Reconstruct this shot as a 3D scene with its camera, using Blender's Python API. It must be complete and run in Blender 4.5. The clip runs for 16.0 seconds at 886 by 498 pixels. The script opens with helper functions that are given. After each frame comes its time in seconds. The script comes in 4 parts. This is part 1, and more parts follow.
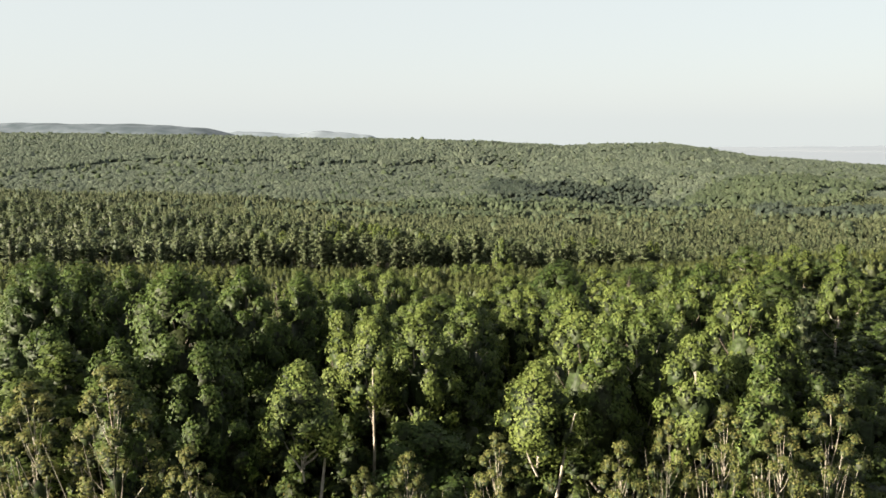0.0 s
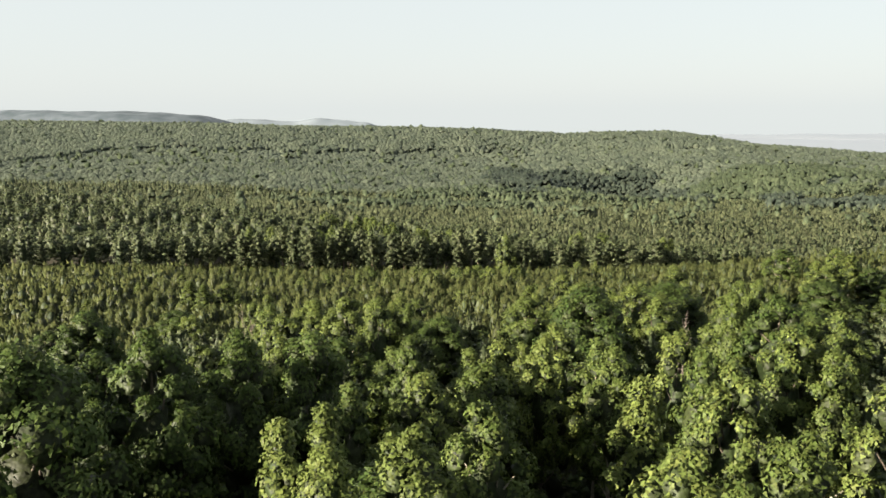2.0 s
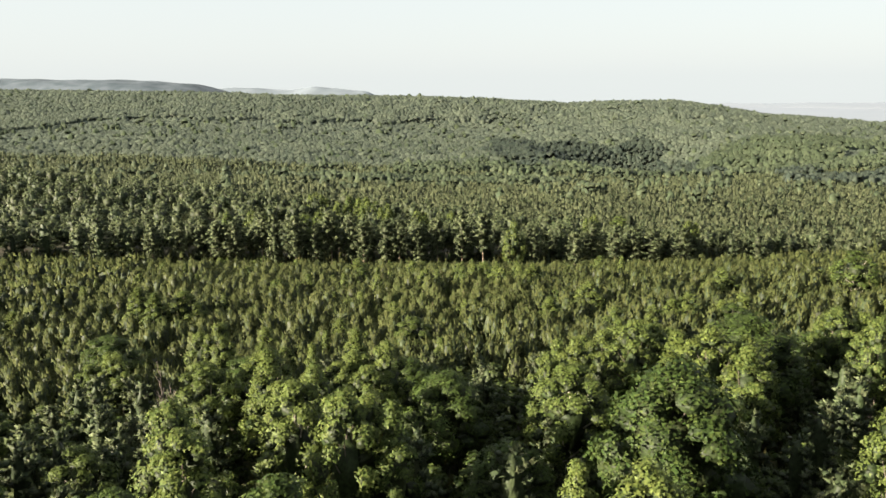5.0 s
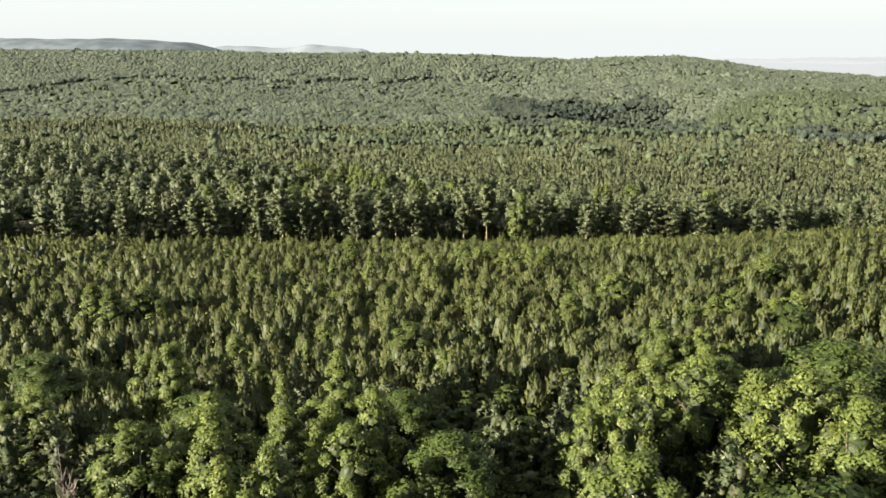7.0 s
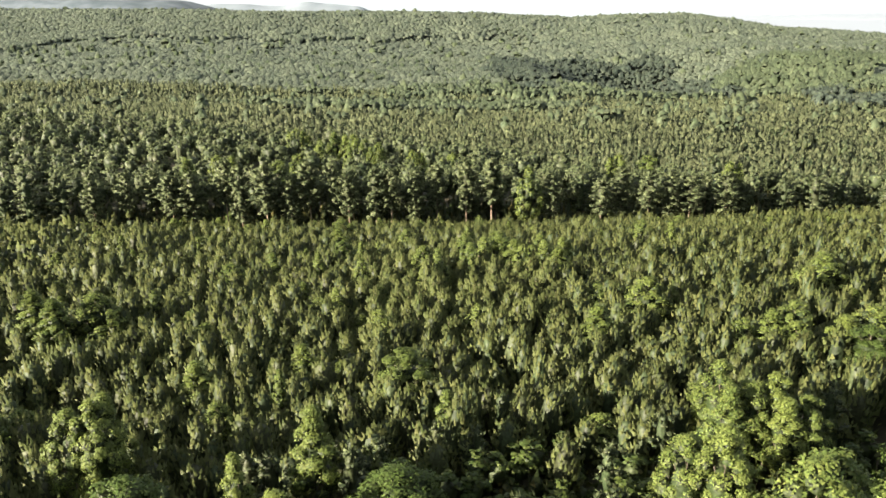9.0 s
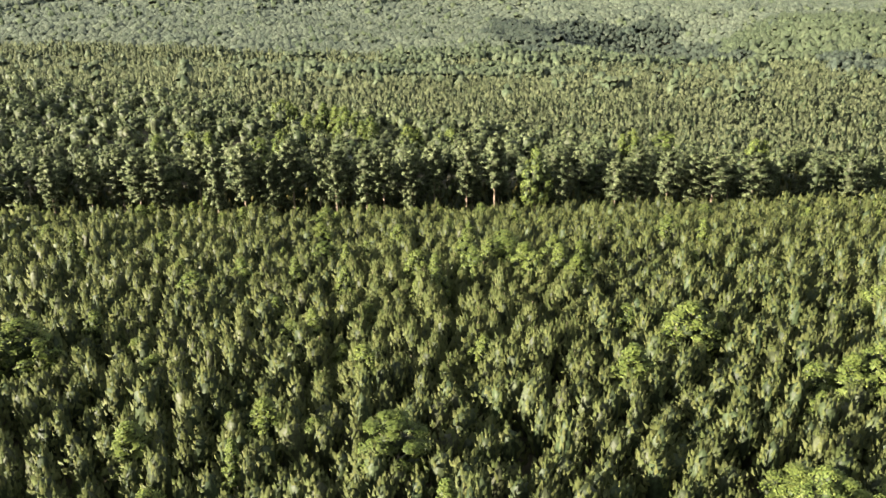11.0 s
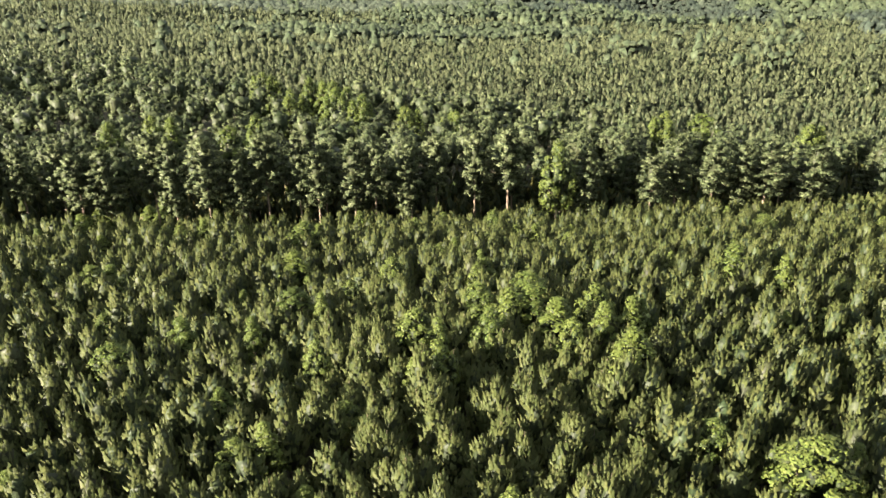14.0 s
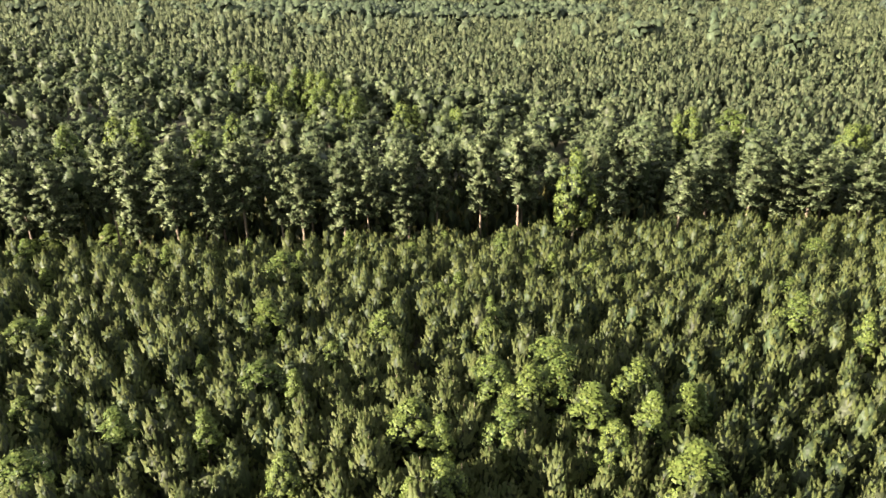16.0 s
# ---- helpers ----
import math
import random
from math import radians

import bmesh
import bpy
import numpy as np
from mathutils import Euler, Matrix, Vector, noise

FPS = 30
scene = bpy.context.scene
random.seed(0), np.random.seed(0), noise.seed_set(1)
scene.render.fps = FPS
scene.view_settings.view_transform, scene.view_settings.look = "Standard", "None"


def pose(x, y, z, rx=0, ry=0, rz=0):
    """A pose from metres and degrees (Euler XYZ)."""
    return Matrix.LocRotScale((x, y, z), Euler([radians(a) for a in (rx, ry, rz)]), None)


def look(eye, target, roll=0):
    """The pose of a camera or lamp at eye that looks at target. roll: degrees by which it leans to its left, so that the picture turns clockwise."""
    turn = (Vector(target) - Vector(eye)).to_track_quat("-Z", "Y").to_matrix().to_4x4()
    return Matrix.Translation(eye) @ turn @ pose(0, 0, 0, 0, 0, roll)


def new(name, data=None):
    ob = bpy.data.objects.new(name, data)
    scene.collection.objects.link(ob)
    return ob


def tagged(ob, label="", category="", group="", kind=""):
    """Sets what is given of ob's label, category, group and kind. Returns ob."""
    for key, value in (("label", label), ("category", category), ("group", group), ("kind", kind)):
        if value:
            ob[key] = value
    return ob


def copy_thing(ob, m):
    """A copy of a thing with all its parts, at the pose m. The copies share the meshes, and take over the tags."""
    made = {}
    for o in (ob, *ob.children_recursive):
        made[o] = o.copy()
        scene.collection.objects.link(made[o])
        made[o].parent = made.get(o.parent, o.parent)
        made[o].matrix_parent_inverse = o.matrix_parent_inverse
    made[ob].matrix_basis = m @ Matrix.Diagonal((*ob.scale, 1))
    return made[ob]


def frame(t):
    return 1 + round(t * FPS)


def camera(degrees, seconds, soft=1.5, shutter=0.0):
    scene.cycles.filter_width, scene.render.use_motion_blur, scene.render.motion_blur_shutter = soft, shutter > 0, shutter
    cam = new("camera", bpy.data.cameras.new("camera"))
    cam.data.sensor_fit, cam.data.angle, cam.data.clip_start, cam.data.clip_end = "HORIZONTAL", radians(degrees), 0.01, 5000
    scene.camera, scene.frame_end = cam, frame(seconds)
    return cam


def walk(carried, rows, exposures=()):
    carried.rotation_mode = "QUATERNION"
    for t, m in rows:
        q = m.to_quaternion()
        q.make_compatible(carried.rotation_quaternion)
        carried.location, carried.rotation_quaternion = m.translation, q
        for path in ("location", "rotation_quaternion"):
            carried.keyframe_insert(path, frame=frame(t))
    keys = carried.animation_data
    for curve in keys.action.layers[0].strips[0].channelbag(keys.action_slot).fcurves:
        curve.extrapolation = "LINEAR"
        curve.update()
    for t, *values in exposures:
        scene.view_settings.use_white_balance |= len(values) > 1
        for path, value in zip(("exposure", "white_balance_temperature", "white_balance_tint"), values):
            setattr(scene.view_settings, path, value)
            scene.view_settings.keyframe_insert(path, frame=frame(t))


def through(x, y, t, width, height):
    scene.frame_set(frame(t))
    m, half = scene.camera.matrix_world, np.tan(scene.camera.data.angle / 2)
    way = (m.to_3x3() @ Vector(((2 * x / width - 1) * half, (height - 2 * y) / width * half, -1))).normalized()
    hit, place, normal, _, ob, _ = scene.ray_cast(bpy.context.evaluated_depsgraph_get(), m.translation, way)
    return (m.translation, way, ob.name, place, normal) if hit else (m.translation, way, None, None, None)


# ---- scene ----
cam = camera(59.0, 16.0, 1.65)
PATH = [
    (0, (2.239, 1.463, 56.946), (2.214, 3.437, 56.625), -0.2),
    (0.5, (2.136, 7.684, 56.991), (2.111, 9.657, 56.664), -0.3),
    (1, (2.029, 13.901, 57.053), (2.005, 15.872, 56.719), -0.2),
    (1.5, (1.916, 20.101, 57.114), (1.891, 22.071, 56.773), -0.3),
    (2, (1.8, 26.282, 57.169), (1.777, 28.25, 56.817), -0.2),
    (2.5, (1.687, 32.466, 57.22), (1.664, 34.432, 56.857), -0.2),
    (3, (1.558, 38.661, 57.273), (1.536, 40.625, 56.897), -0.2),
    (3.5, (1.401, 44.865, 57.324), (1.379, 46.826, 56.936), -0.3),
    (4, (1.231, 51.052, 57.364), (1.209, 53.011, 56.962), -0.2),
    (4.2, (1.159, 53.515, 57.369), (1.137, 55.474, 56.965), -0.1),
    (6.3, (0.37, 79.251, 57.418), (0.352, 81.188, 56.921), -0.5),
    (6.5, (0.304, 81.697, 57.42), (0.286, 83.631, 56.914), -0.5),
    (7, (0.159, 87.787, 57.428), (0.141, 89.715, 56.898), -0.6),
    (7.5, (0.018, 93.835, 57.43), (0.0, 95.757, 56.875), -0.6),
    (8, (-0.124, 99.84, 57.421), (-0.142, 101.754, 56.842), -0.6),
    (8.5, (-0.256, 105.816, 57.412), (-0.274, 107.723, 56.809), -0.7),
    (9, (-0.353, 111.785, 57.396), (-0.371, 113.685, 56.769), -0.8),
    (9.2, (-0.385, 114.188, 57.387), (-0.403, 116.084, 56.752), -0.8),
    (11.3, (-0.647, 139.611, 57.05), (-0.659, 141.473, 56.321), -0.6),
    (11.5, (-0.681, 142.066, 57.041), (-0.695, 143.925, 56.304), -0.6),
    (12, (-0.798, 148.281, 57.022), (-0.813, 150.133, 56.267), -0.7),
    (12.5, (-0.937, 154.526, 57.004), (-0.952, 156.371, 56.233), -0.7),
    (13, (-1.077, 160.765, 56.987), (-1.092, 162.603, 56.199), -0.7),
    (13.5, (-1.215, 166.972, 56.97), (-1.229, 168.803, 56.166), -0.7),
    (14, (-1.366, 173.158, 56.953), (-1.381, 174.983, 56.134), -0.6),
    (14.5, (-1.523, 179.346, 56.931), (-1.538, 181.164, 56.098), -0.6),
    (15, (-1.678, 185.534, 56.912), (-1.692, 187.346, 56.064), -0.6),
    (15.5, (-1.825, 191.729, 56.9), (-1.839, 193.533, 56.037), -0.6),
    (16, (-1.966, 197.925, 56.892), (-1.979, 199.722, 56.014), -0.7),
]
EXPOSURES = [(0, 2.60), (4, 2.68), (7, 2.84), (9, 3.10), (11.5, 3.26), (16, 3.27)]
walk(cam, [(t, look(eye, target, roll)) for t, eye, target, roll in PATH], EXPOSURES)

# ---- world and sun ----
SUN_AZIMUTH, SUN_HEIGHT = -117.0, 18.5      # degrees clockwise from +y; degrees above the horizon
world = bpy.data.worlds.new("sky")
scene.world = world
world.use_nodes = True
wn = world.node_tree.nodes
sky = wn.new("ShaderNodeTexSky")
sky.sky_type = 'NISHITA'
sky.sun_disc = False
sky.sun_elevation, sky.sun_rotation = radians(SUN_HEIGHT), radians(SUN_AZIMUTH)
sky.air_density, sky.dust_density, sky.ozone_density = 1.0, 1.5, 1.0
wn["Background"].inputs["Strength"].default_value = 0.05
haze = wn.new("ShaderNodeMix")               # a milky, hazy sky: the clear sky seen through an even veil
haze.data_type = 'RGBA'
haze.inputs["Factor"].default_value = 0.92
haze.inputs[7].default_value = (2.58, 2.73, 2.70, 1)
world.node_tree.links.new(sky.outputs["Color"], haze.inputs[6])
world.node_tree.links.new(haze.outputs[2], wn["Background"].inputs["Color"])

a, e = radians(SUN_AZIMUTH), radians(SUN_HEIGHT)
sun_way = Vector((math.sin(a) * math.cos(e), math.cos(a) * math.cos(e), math.sin(e)))
sun = new("sun", bpy.data.lights.new("sun", 'SUN'))
sun.data.energy, sun.data.angle, sun.data.color = 5.0, radians(0.6), (1.0, 0.88, 0.70)
sun.matrix_world = look(sun_way * 900, (0, 0, 0))


# ---- materials ----
def ramp_mix(nt, fac, c1, c2):
    m = nt.nodes.new("ShaderNodeMix")
    m.data_type = 'RGBA'
    nt.links.new(fac, m.inputs["Factor"])
    for k, c in ((6, c1), (7, c2)):
        if isinstance(c, tuple):
            m.inputs[k].default_value = (*c, 1)
        else:
            nt.links.new(c, m.inputs[k])
    return m.outputs[2]


def noise_fac(nt, scale, detail=2.0, low=0.35, high=0.65):
    g = nt.nodes.new("ShaderNodeNewGeometry")
    n = nt.nodes.new("ShaderNodeTexNoise")
    n.inputs["Scale"].default_value, n.inputs["Detail"].default_value = scale, detail
    nt.links.new(g.outputs["Position"], n.inputs["Vector"])
    r = nt.nodes.new("ShaderNodeMapRange")
    r.inputs["From Min"].default_value, r.inputs["From Max"].default_value = low, high
    nt.links.new(n.outputs["Fac"], r.inputs["Value"])
    return r.outputs["Result"]


def foliage(name, dark, light, warm, through=0.30, rough=0.55, tree_scale=0.22, per_object=False, relief=0.12, gaps=0.72, uneven=0.30, mottle=3.0):
    """Leaves or needles: two greens by tree, a warmer one by leaf, fine mottling; light shines through a little."""
    mat = bpy.data.materials.new(name)
    mat.use_nodes = True
    nt = mat.node_tree
    p = nt.nodes["Principled BSDF"]
    if per_object:
        o = nt.nodes.new("ShaderNodeObjectInfo")
        tree = o.outputs["Random"]
    else:
        tree = noise_fac(nt, tree_scale, 1.0, 0.32, 0.68)
    col = ramp_mix(nt, tree, dark, light)
    g = nt.nodes.new("ShaderNodeNewGeometry")
    pw = nt.nodes.new("ShaderNodeMath")
    pw.operation = 'POWER'
    pw.inputs[1].default_value = 2.0
    nt.links.new(g.outputs["Random Per Island"], pw.inputs[0])
    col = ramp_mix(nt, pw.outputs[0], col, warm)
    col2 = nt.nodes.new("ShaderNodeMix")
    col2.data_type, col2.blend_type = 'RGBA', 'MULTIPLY'
    col2.inputs["Factor"].default_value = 1.0
    nt.links.new(col, col2.inputs[6])
    nt.links.new(ramp_mix(nt, noise_fac(nt, mottle, 4.0, 0.3, 0.7), (gaps, gaps, gaps), (1.16, 1.16, 1.13)), col2.inputs[7])
    col = col2.outputs[2]
    hop = nt.nodes.new("ShaderNodeMath")
    hop.operation = 'MULTIPLY'
    hop.inputs[1].default_value = 7.31
    part_of = nt.nodes.new("ShaderNodeMath")
    part_of.operation = 'FRACT'
    nt.links.new(g.outputs["Random Per Island"], hop.inputs[0])
    nt.links.new(hop.outputs[0], part_of.inputs[0])
    leafwise = nt.nodes.new("ShaderNodeMix")
    leafwise.data_type, leafwise.blend_type = 'RGBA', 'MULTIPLY'
    leafwise.inputs["Factor"].default_value = 1.0
    nt.links.new(col, leafwise.inputs[6])
    nt.links.new(ramp_mix(nt, part_of.outputs[0], (1 - uneven, 1 - uneven, 1 - uneven), (1 + uneven, 1 + uneven, 1 + uneven)), leafwise.inputs[7])
    col = leafwise.outputs[2]
    nt.links.new(col, p.inputs["Base Color"])
    p.inputs["Roughness"].default_value = rough
    p.inputs["Specular IOR Level"].default_value = 0.15
    b = nt.nodes.new("ShaderNodeBump")
    b.inputs["Strength"].default_value, b.inputs["Distance"].default_value = 0.55, relief
    nt.links.new(noise_fac(nt, 2.2 * 0.12 / relief, 3.0, 0.25, 0.75), b.inputs["Height"])
    nt.links.new(b.outputs[0], p.inputs["Normal"])
    tr = nt.nodes.new("ShaderNodeBsdfTranslucent")
    nt.links.new(col, tr.inputs["Color"])
    mix = nt.nodes.new("ShaderNodeMixShader")
    mix.inputs["Fac"].default_value = through
    out = nt.nodes["Material Output"]
    nt.links.new(p.outputs[0], mix.inputs[1])
    nt.links.new(tr.outputs[0], mix.inputs[2])
    nt.links.new(mix.outputs[0], out.inputs["Surface"])
    return mat


def plain(name, c1, c2, scale, rough=0.85, bump=0.0, glow=0.0):
    mat = bpy.data.materials.new(name)
    mat.use_nodes = True
    nt = mat.node_tree
    p = nt.nodes["Principled BSDF"]
    col = ramp_mix(nt, noise_fac(nt, scale, 6.0), c1, c2)
    nt.links.new(col, p.inputs["Base Color"])
    p.inputs["Roughness"].default_value = rough
    p.inputs["Specular IOR Level"].default_value = 0.2
    if bump:
        b = nt.nodes.new("ShaderNodeBump")
        b.inputs["Strength"].default_value, b.inputs["Distance"].default_value = bump, 0.1
        nt.links.new(noise_fac(nt, scale * 6, 6.0), b.inputs["Height"])
        nt.links.new(b.outputs[0], p.inputs["Normal"])
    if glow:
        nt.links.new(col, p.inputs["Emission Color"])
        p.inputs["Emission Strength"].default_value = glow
    return mat


OAK = foliage("oak_leaves", (0.025, 0.044, 0.010), (0.044, 0.069, 0.016), (0.056, 0.075, 0.019), per_object=True)
POPLAR = foliage("poplar_leaves", (0.043, 0.068, 0.016), (0.067, 0.090, 0.021), (0.080, 0.098, 0.027), per_object=True)
GUM = foliage("sweetgum_leaves", (0.058, 0.086, 0.022), (0.087, 0.114, 0.028), (0.104, 0.121, 0.032), per_object=True)
THICKET = foliage("thicket_leaves", (0.019, 0.035, 0.009), (0.043, 0.062, 0.014), (0.056, 0.069, 0.018), tree_scale=0.2)
SAPLING = foliage("sapling_leaves", (0.056, 0.071, 0.020), (0.085, 0.096, 0.028), (0.112, 0.102, 0.034), per_object=True)
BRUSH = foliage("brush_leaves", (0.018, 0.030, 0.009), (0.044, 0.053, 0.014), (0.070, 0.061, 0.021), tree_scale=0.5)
YOUNG = foliage("young_pine_needles", (0.054, 0.072, 0.024), (0.089, 0.105, 0.036), (0.099, 0.106, 0.038), through=0.46, tree_scale=0.3, uneven=0.12)
MATURE = foliage("mature_pine_needles", (0.066, 0.089, 0.042), (0.103, 0.125, 0.059), (0.115, 0.128, 0.065), through=0.36, tree_scale=0.16)
# Haze is put into the far colours: greyer and bluer with distance.
FARPINE = foliage("far_pine_needles_hazed", (0.052, 0.067, 0.049), (0.081, 0.098, 0.068), (0.089, 0.104, 0.073), through=0.2, tree_scale=0.03, relief=0.5, uneven=0.15, mottle=0.45, gaps=0.45)
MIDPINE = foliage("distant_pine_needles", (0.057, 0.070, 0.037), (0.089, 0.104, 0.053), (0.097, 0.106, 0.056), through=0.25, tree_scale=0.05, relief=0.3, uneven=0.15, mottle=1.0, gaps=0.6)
FARLEAF = foliage("far_broad_leaves_hazed", (0.042, 0.058, 0.033), (0.060, 0.078, 0.042), (0.066, 0.081, 0.046), through=0.2, tree_scale=0.03, relief=0.5, uneven=0.15, mottle=0.45, gaps=0.45)
# Darker copy of the far leaves; carries the hollow's shade and haze.
DARKLEAF = foliage("far_dark_and_shaded_leaves", (0.026, 0.037, 0.029), (0.040, 0.052, 0.038), (0.044, 0.055, 0.039), through=0.15, tree_scale=0.03, relief=0.5, uneven=0.15, mottle=0.45, gaps=0.45)
# Darkened crown cores: shade and leaf gaps inside the crowns, put into colour.
CORE_SHADE = foliage("shade_dark_leaf_core", (0.015, 0.025, 0.008), (0.023, 0.035, 0.011), (0.029, 0.036, 0.014), through=0.1, relief=0.3, gaps=0.35)
CORE_SHADE_PINE = foliage("shade_dark_needle_core", (0.020, 0.031, 0.014), (0.031, 0.043, 0.019), (0.038, 0.043, 0.020), through=0.1, relief=0.3, gaps=0.40)
PALE_BARK = plain("pale_bark", (0.311, 0.281, 0.237), (0.163, 0.141, 0.111), 2.5, bump=0.4)
DARK_BARK = plain("dark_bark", (0.096, 0.081, 0.063), (0.052, 0.043, 0.033), 2.5, bump=0.5)
PINE_BARK = plain("pine_bark", (0.192, 0.148, 0.111), (0.104, 0.078, 0.059), 2.5, bump=0.6)
DEAD_WOOD = plain("dead_wood", (0.135, 0.112, 0.098), (0.082, 0.066, 0.056), 3.0, bump=0.4)
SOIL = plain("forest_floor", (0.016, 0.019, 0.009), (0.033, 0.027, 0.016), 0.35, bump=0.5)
# Distance haze in the base colours: blue-grey hills, a paler mountain.
HILL = plain("far_wooded_hill_hazed", (0.034, 0.047, 0.057), (0.066, 0.080, 0.096), 0.02)
MOUNTAIN = plain("far_mountain_hazed", (0.112, 0.134, 0.156), (0.122, 0.144, 0.166), 0.002)
# Haze over the lowland is painted on: a pale colour with its own glow.
PLAIN = plain("far_plain_haze_glow", (0.060, 0.065, 0.069), (0.062, 0.067, 0.071), 0.0015, glow=0.95)


# ---- mesh helpers ----
rng = np.random.default_rng(7)


def fast_mesh(name, verts, tris, mat, smooth=False):
    """A mesh from arrays; columns 4 to 6 of the vertices, if there, are their normals, column 7 tells the darkened
    inside of a crown from its coat.
    """
    me = bpy.data.meshes.new(name)
    soft = verts[:, 3:6] if verts.shape[1] > 3 else None
    inside = verts[:, 6] if verts.shape[1] == 7 else None
    verts = np.ascontiguousarray(verts[:, :3], dtype=np.float32)
    tris = np.ascontiguousarray(tris, dtype=np.int32)
    me.vertices.add(len(verts))
    me.vertices.foreach_set("co", verts.ravel())
    me.loops.add(tris.size)
    me.loops.foreach_set("vertex_index", tris.ravel())
    me.polygons.add(len(tris))
    me.polygons.foreach_set("loop_start", np.arange(0, tris.size, 3, dtype=np.int32))
    me.update(calc_edges=True)
    me.polygons.foreach_set("use_smooth", np.full(len(tris), smooth or soft is not None, dtype=bool))
    me.materials.append(mat)
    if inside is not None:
        me.materials.append(CORE_SHADE_PINE if mat in (YOUNG, MATURE, MIDPINE) else CORE_SHADE)
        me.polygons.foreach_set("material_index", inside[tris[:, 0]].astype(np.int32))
    if soft is not None:
        at = me.attributes.new("custom_normal", 'FLOAT_VECTOR', 'POINT')
        at.data.foreach_set("vector", np.ascontiguousarray(unit(soft), dtype=np.float32).ravel())
        me.update()
    return me


def join(pieces):
    vs, ts, n = [], [], 0
    wide = max(v.shape[1] for v, t in pieces)
    for v, t in pieces:
        vs.append(np.pad(v, ((0, 0), (0, wide - v.shape[1]))))
        ts.append(t + n)
        n += len(v)
    return np.concatenate(vs), np.concatenate(ts)


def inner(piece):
    """Marks a piece as the inside of a crown, which gets the shade-dark core colour."""
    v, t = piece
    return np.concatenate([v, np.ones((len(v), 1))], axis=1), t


def unit(v):
    return v / np.maximum(np.linalg.norm(v, axis=-1, keepdims=True), 1e-9)


def frames_of(axis):
    """Two directions across each axis."""
    ref = np.where(np.abs(axis[:, 2:3]) < 0.9, np.array([[0, 0, 1.0]]), np.array([[1.0, 0, 0]]))
    u = unit(np.cross(axis, ref))
    return u, np.cross(axis, u)


def candles(pos, axis, length, width, away):
    """Upright needle shoots: slim uneven spires, open below, rounded in shade towards 'away'."""
    n = len(pos)
    u, w = frames_of(axis)
    ang = rng.uniform(0, 6.283, n)[:, None] + np.arange(3)[None] * 2.0944 + rng.normal(scale=0.2, size=(n, 3))
    r = width[:, None] * rng.uniform(0.75, 1.25, (n, 3))
    side = np.cos(ang)[..., None] * u[:, None] + np.sin(ang)[..., None] * w[:, None]
    ring = pos[:, None] + axis[:, None] * (length[:, None] * rng.uniform(-0.05, 0.30, (n, 3)))[..., None] + r[..., None] * side
    v = np.concatenate([ring, (pos + axis * length[:, None])[:, None]], axis=1)
    nrm = np.concatenate([unit(side * 0.45 + away[:, None]), unit(axis * 0.4 + away)[:, None]], axis=1)
    v = np.concatenate([v, nrm], axis=2)
    t = np.array([[0, 1, 3], [1, 2, 3], [2, 0, 3]])[None] + (np.arange(n) * 4)[:, None, None]
    return v.reshape(-1, 6), t.reshape(-1, 3)


def sprays(pos, axis, length, width, away):
    """Needle sprays: narrow pointed blades along their axes, facing outwards more or less."""
    n = len(pos)
    face = unit(away + rng.normal(scale=0.6, size=(n, 3)))
    side = unit(np.cross(axis, face))
    l, w = length[:, None], width[:, None]
    skew = rng.uniform(-0.2, 0.35, (n, 1))
    v = np.stack([pos - side * w * 0.5, pos + side * w * 0.5 + axis * l * skew, pos + axis * l], 1)
    soft = unit(away + 0.15 * face)
    edge = np.stack([soft - side * 0.35, soft + side * 0.35, unit(soft + axis * 0.4)], 1)
    return np.concatenate([v, edge], axis=2).reshape(-1, 6), np.arange(n * 3).reshape(-1, 3)


def leaves(pos, normal, size, away=None):
    """Sprays of leaves: pointed three-cornered pieces, turned at random about their normals."""
    n = len(pos)
    u, w = frames_of(normal)
    spin = rng.uniform(0, 6.283, n)[:, None]
    a1 = np.cos(spin) * u + np.sin(spin) * w
    a2 = np.cross(normal, a1)
    s = size[:, None]
    v = np.stack([pos - a1 * s * 0.5 + a2 * s * 0.42, pos - a1 * s * 0.45 - a2 * s * 0.45, pos + a1 * s * 0.62], 1)
    soft = unit(normal * 0.85 + (normal if away is None else away))
    v = np.concatenate([v, np.repeat(soft[:, None], 3, 1)], axis=2)
    return v.reshape(-1, 6), np.arange(n * 3).reshape(-1, 3)


def lump(centre, radii, sides=6, rings=4, rough=0.2):
    """A closed uneven lump: the core inside a crown."""
    v = [np.array([[0, 0, -1.0]])]
    for i in range(1, rings):
        f = math.pi * i / rings
        a = np.arange(sides) * 6.2832 / sides + i * 0.4
        v.append(np.stack([np.sin(f) * np.cos(a), np.sin(f) * np.sin(a), np.full(sides, -math.cos(f))], 1))
    v.append(np.array([[0, 0, 1.0]]))
    v = np.concatenate(v)
    out = unit(v / np.array(radii))
    v = v * rng.uniform(1 - rough, 1 + rough, (len(v), 1)) * np.array(radii) + np.array(centre)
    v = np.concatenate([v, out], axis=1)
    t = []
    for k in range(sides):
        m = (k + 1) % sides
        t.append((0, 1 + m, 1 + k))
        for i in range(rings - 2):
            p, q = 1 + i * sides, 1 + (i + 1) * sides
            t += [(p + k, p + m, q + m), (p + k, q + m, q + k)]
        last = 1 + (rings - 2) * sides
        t.append((last + k, last + m, len(v) - 1))
    return v, np.array(t)


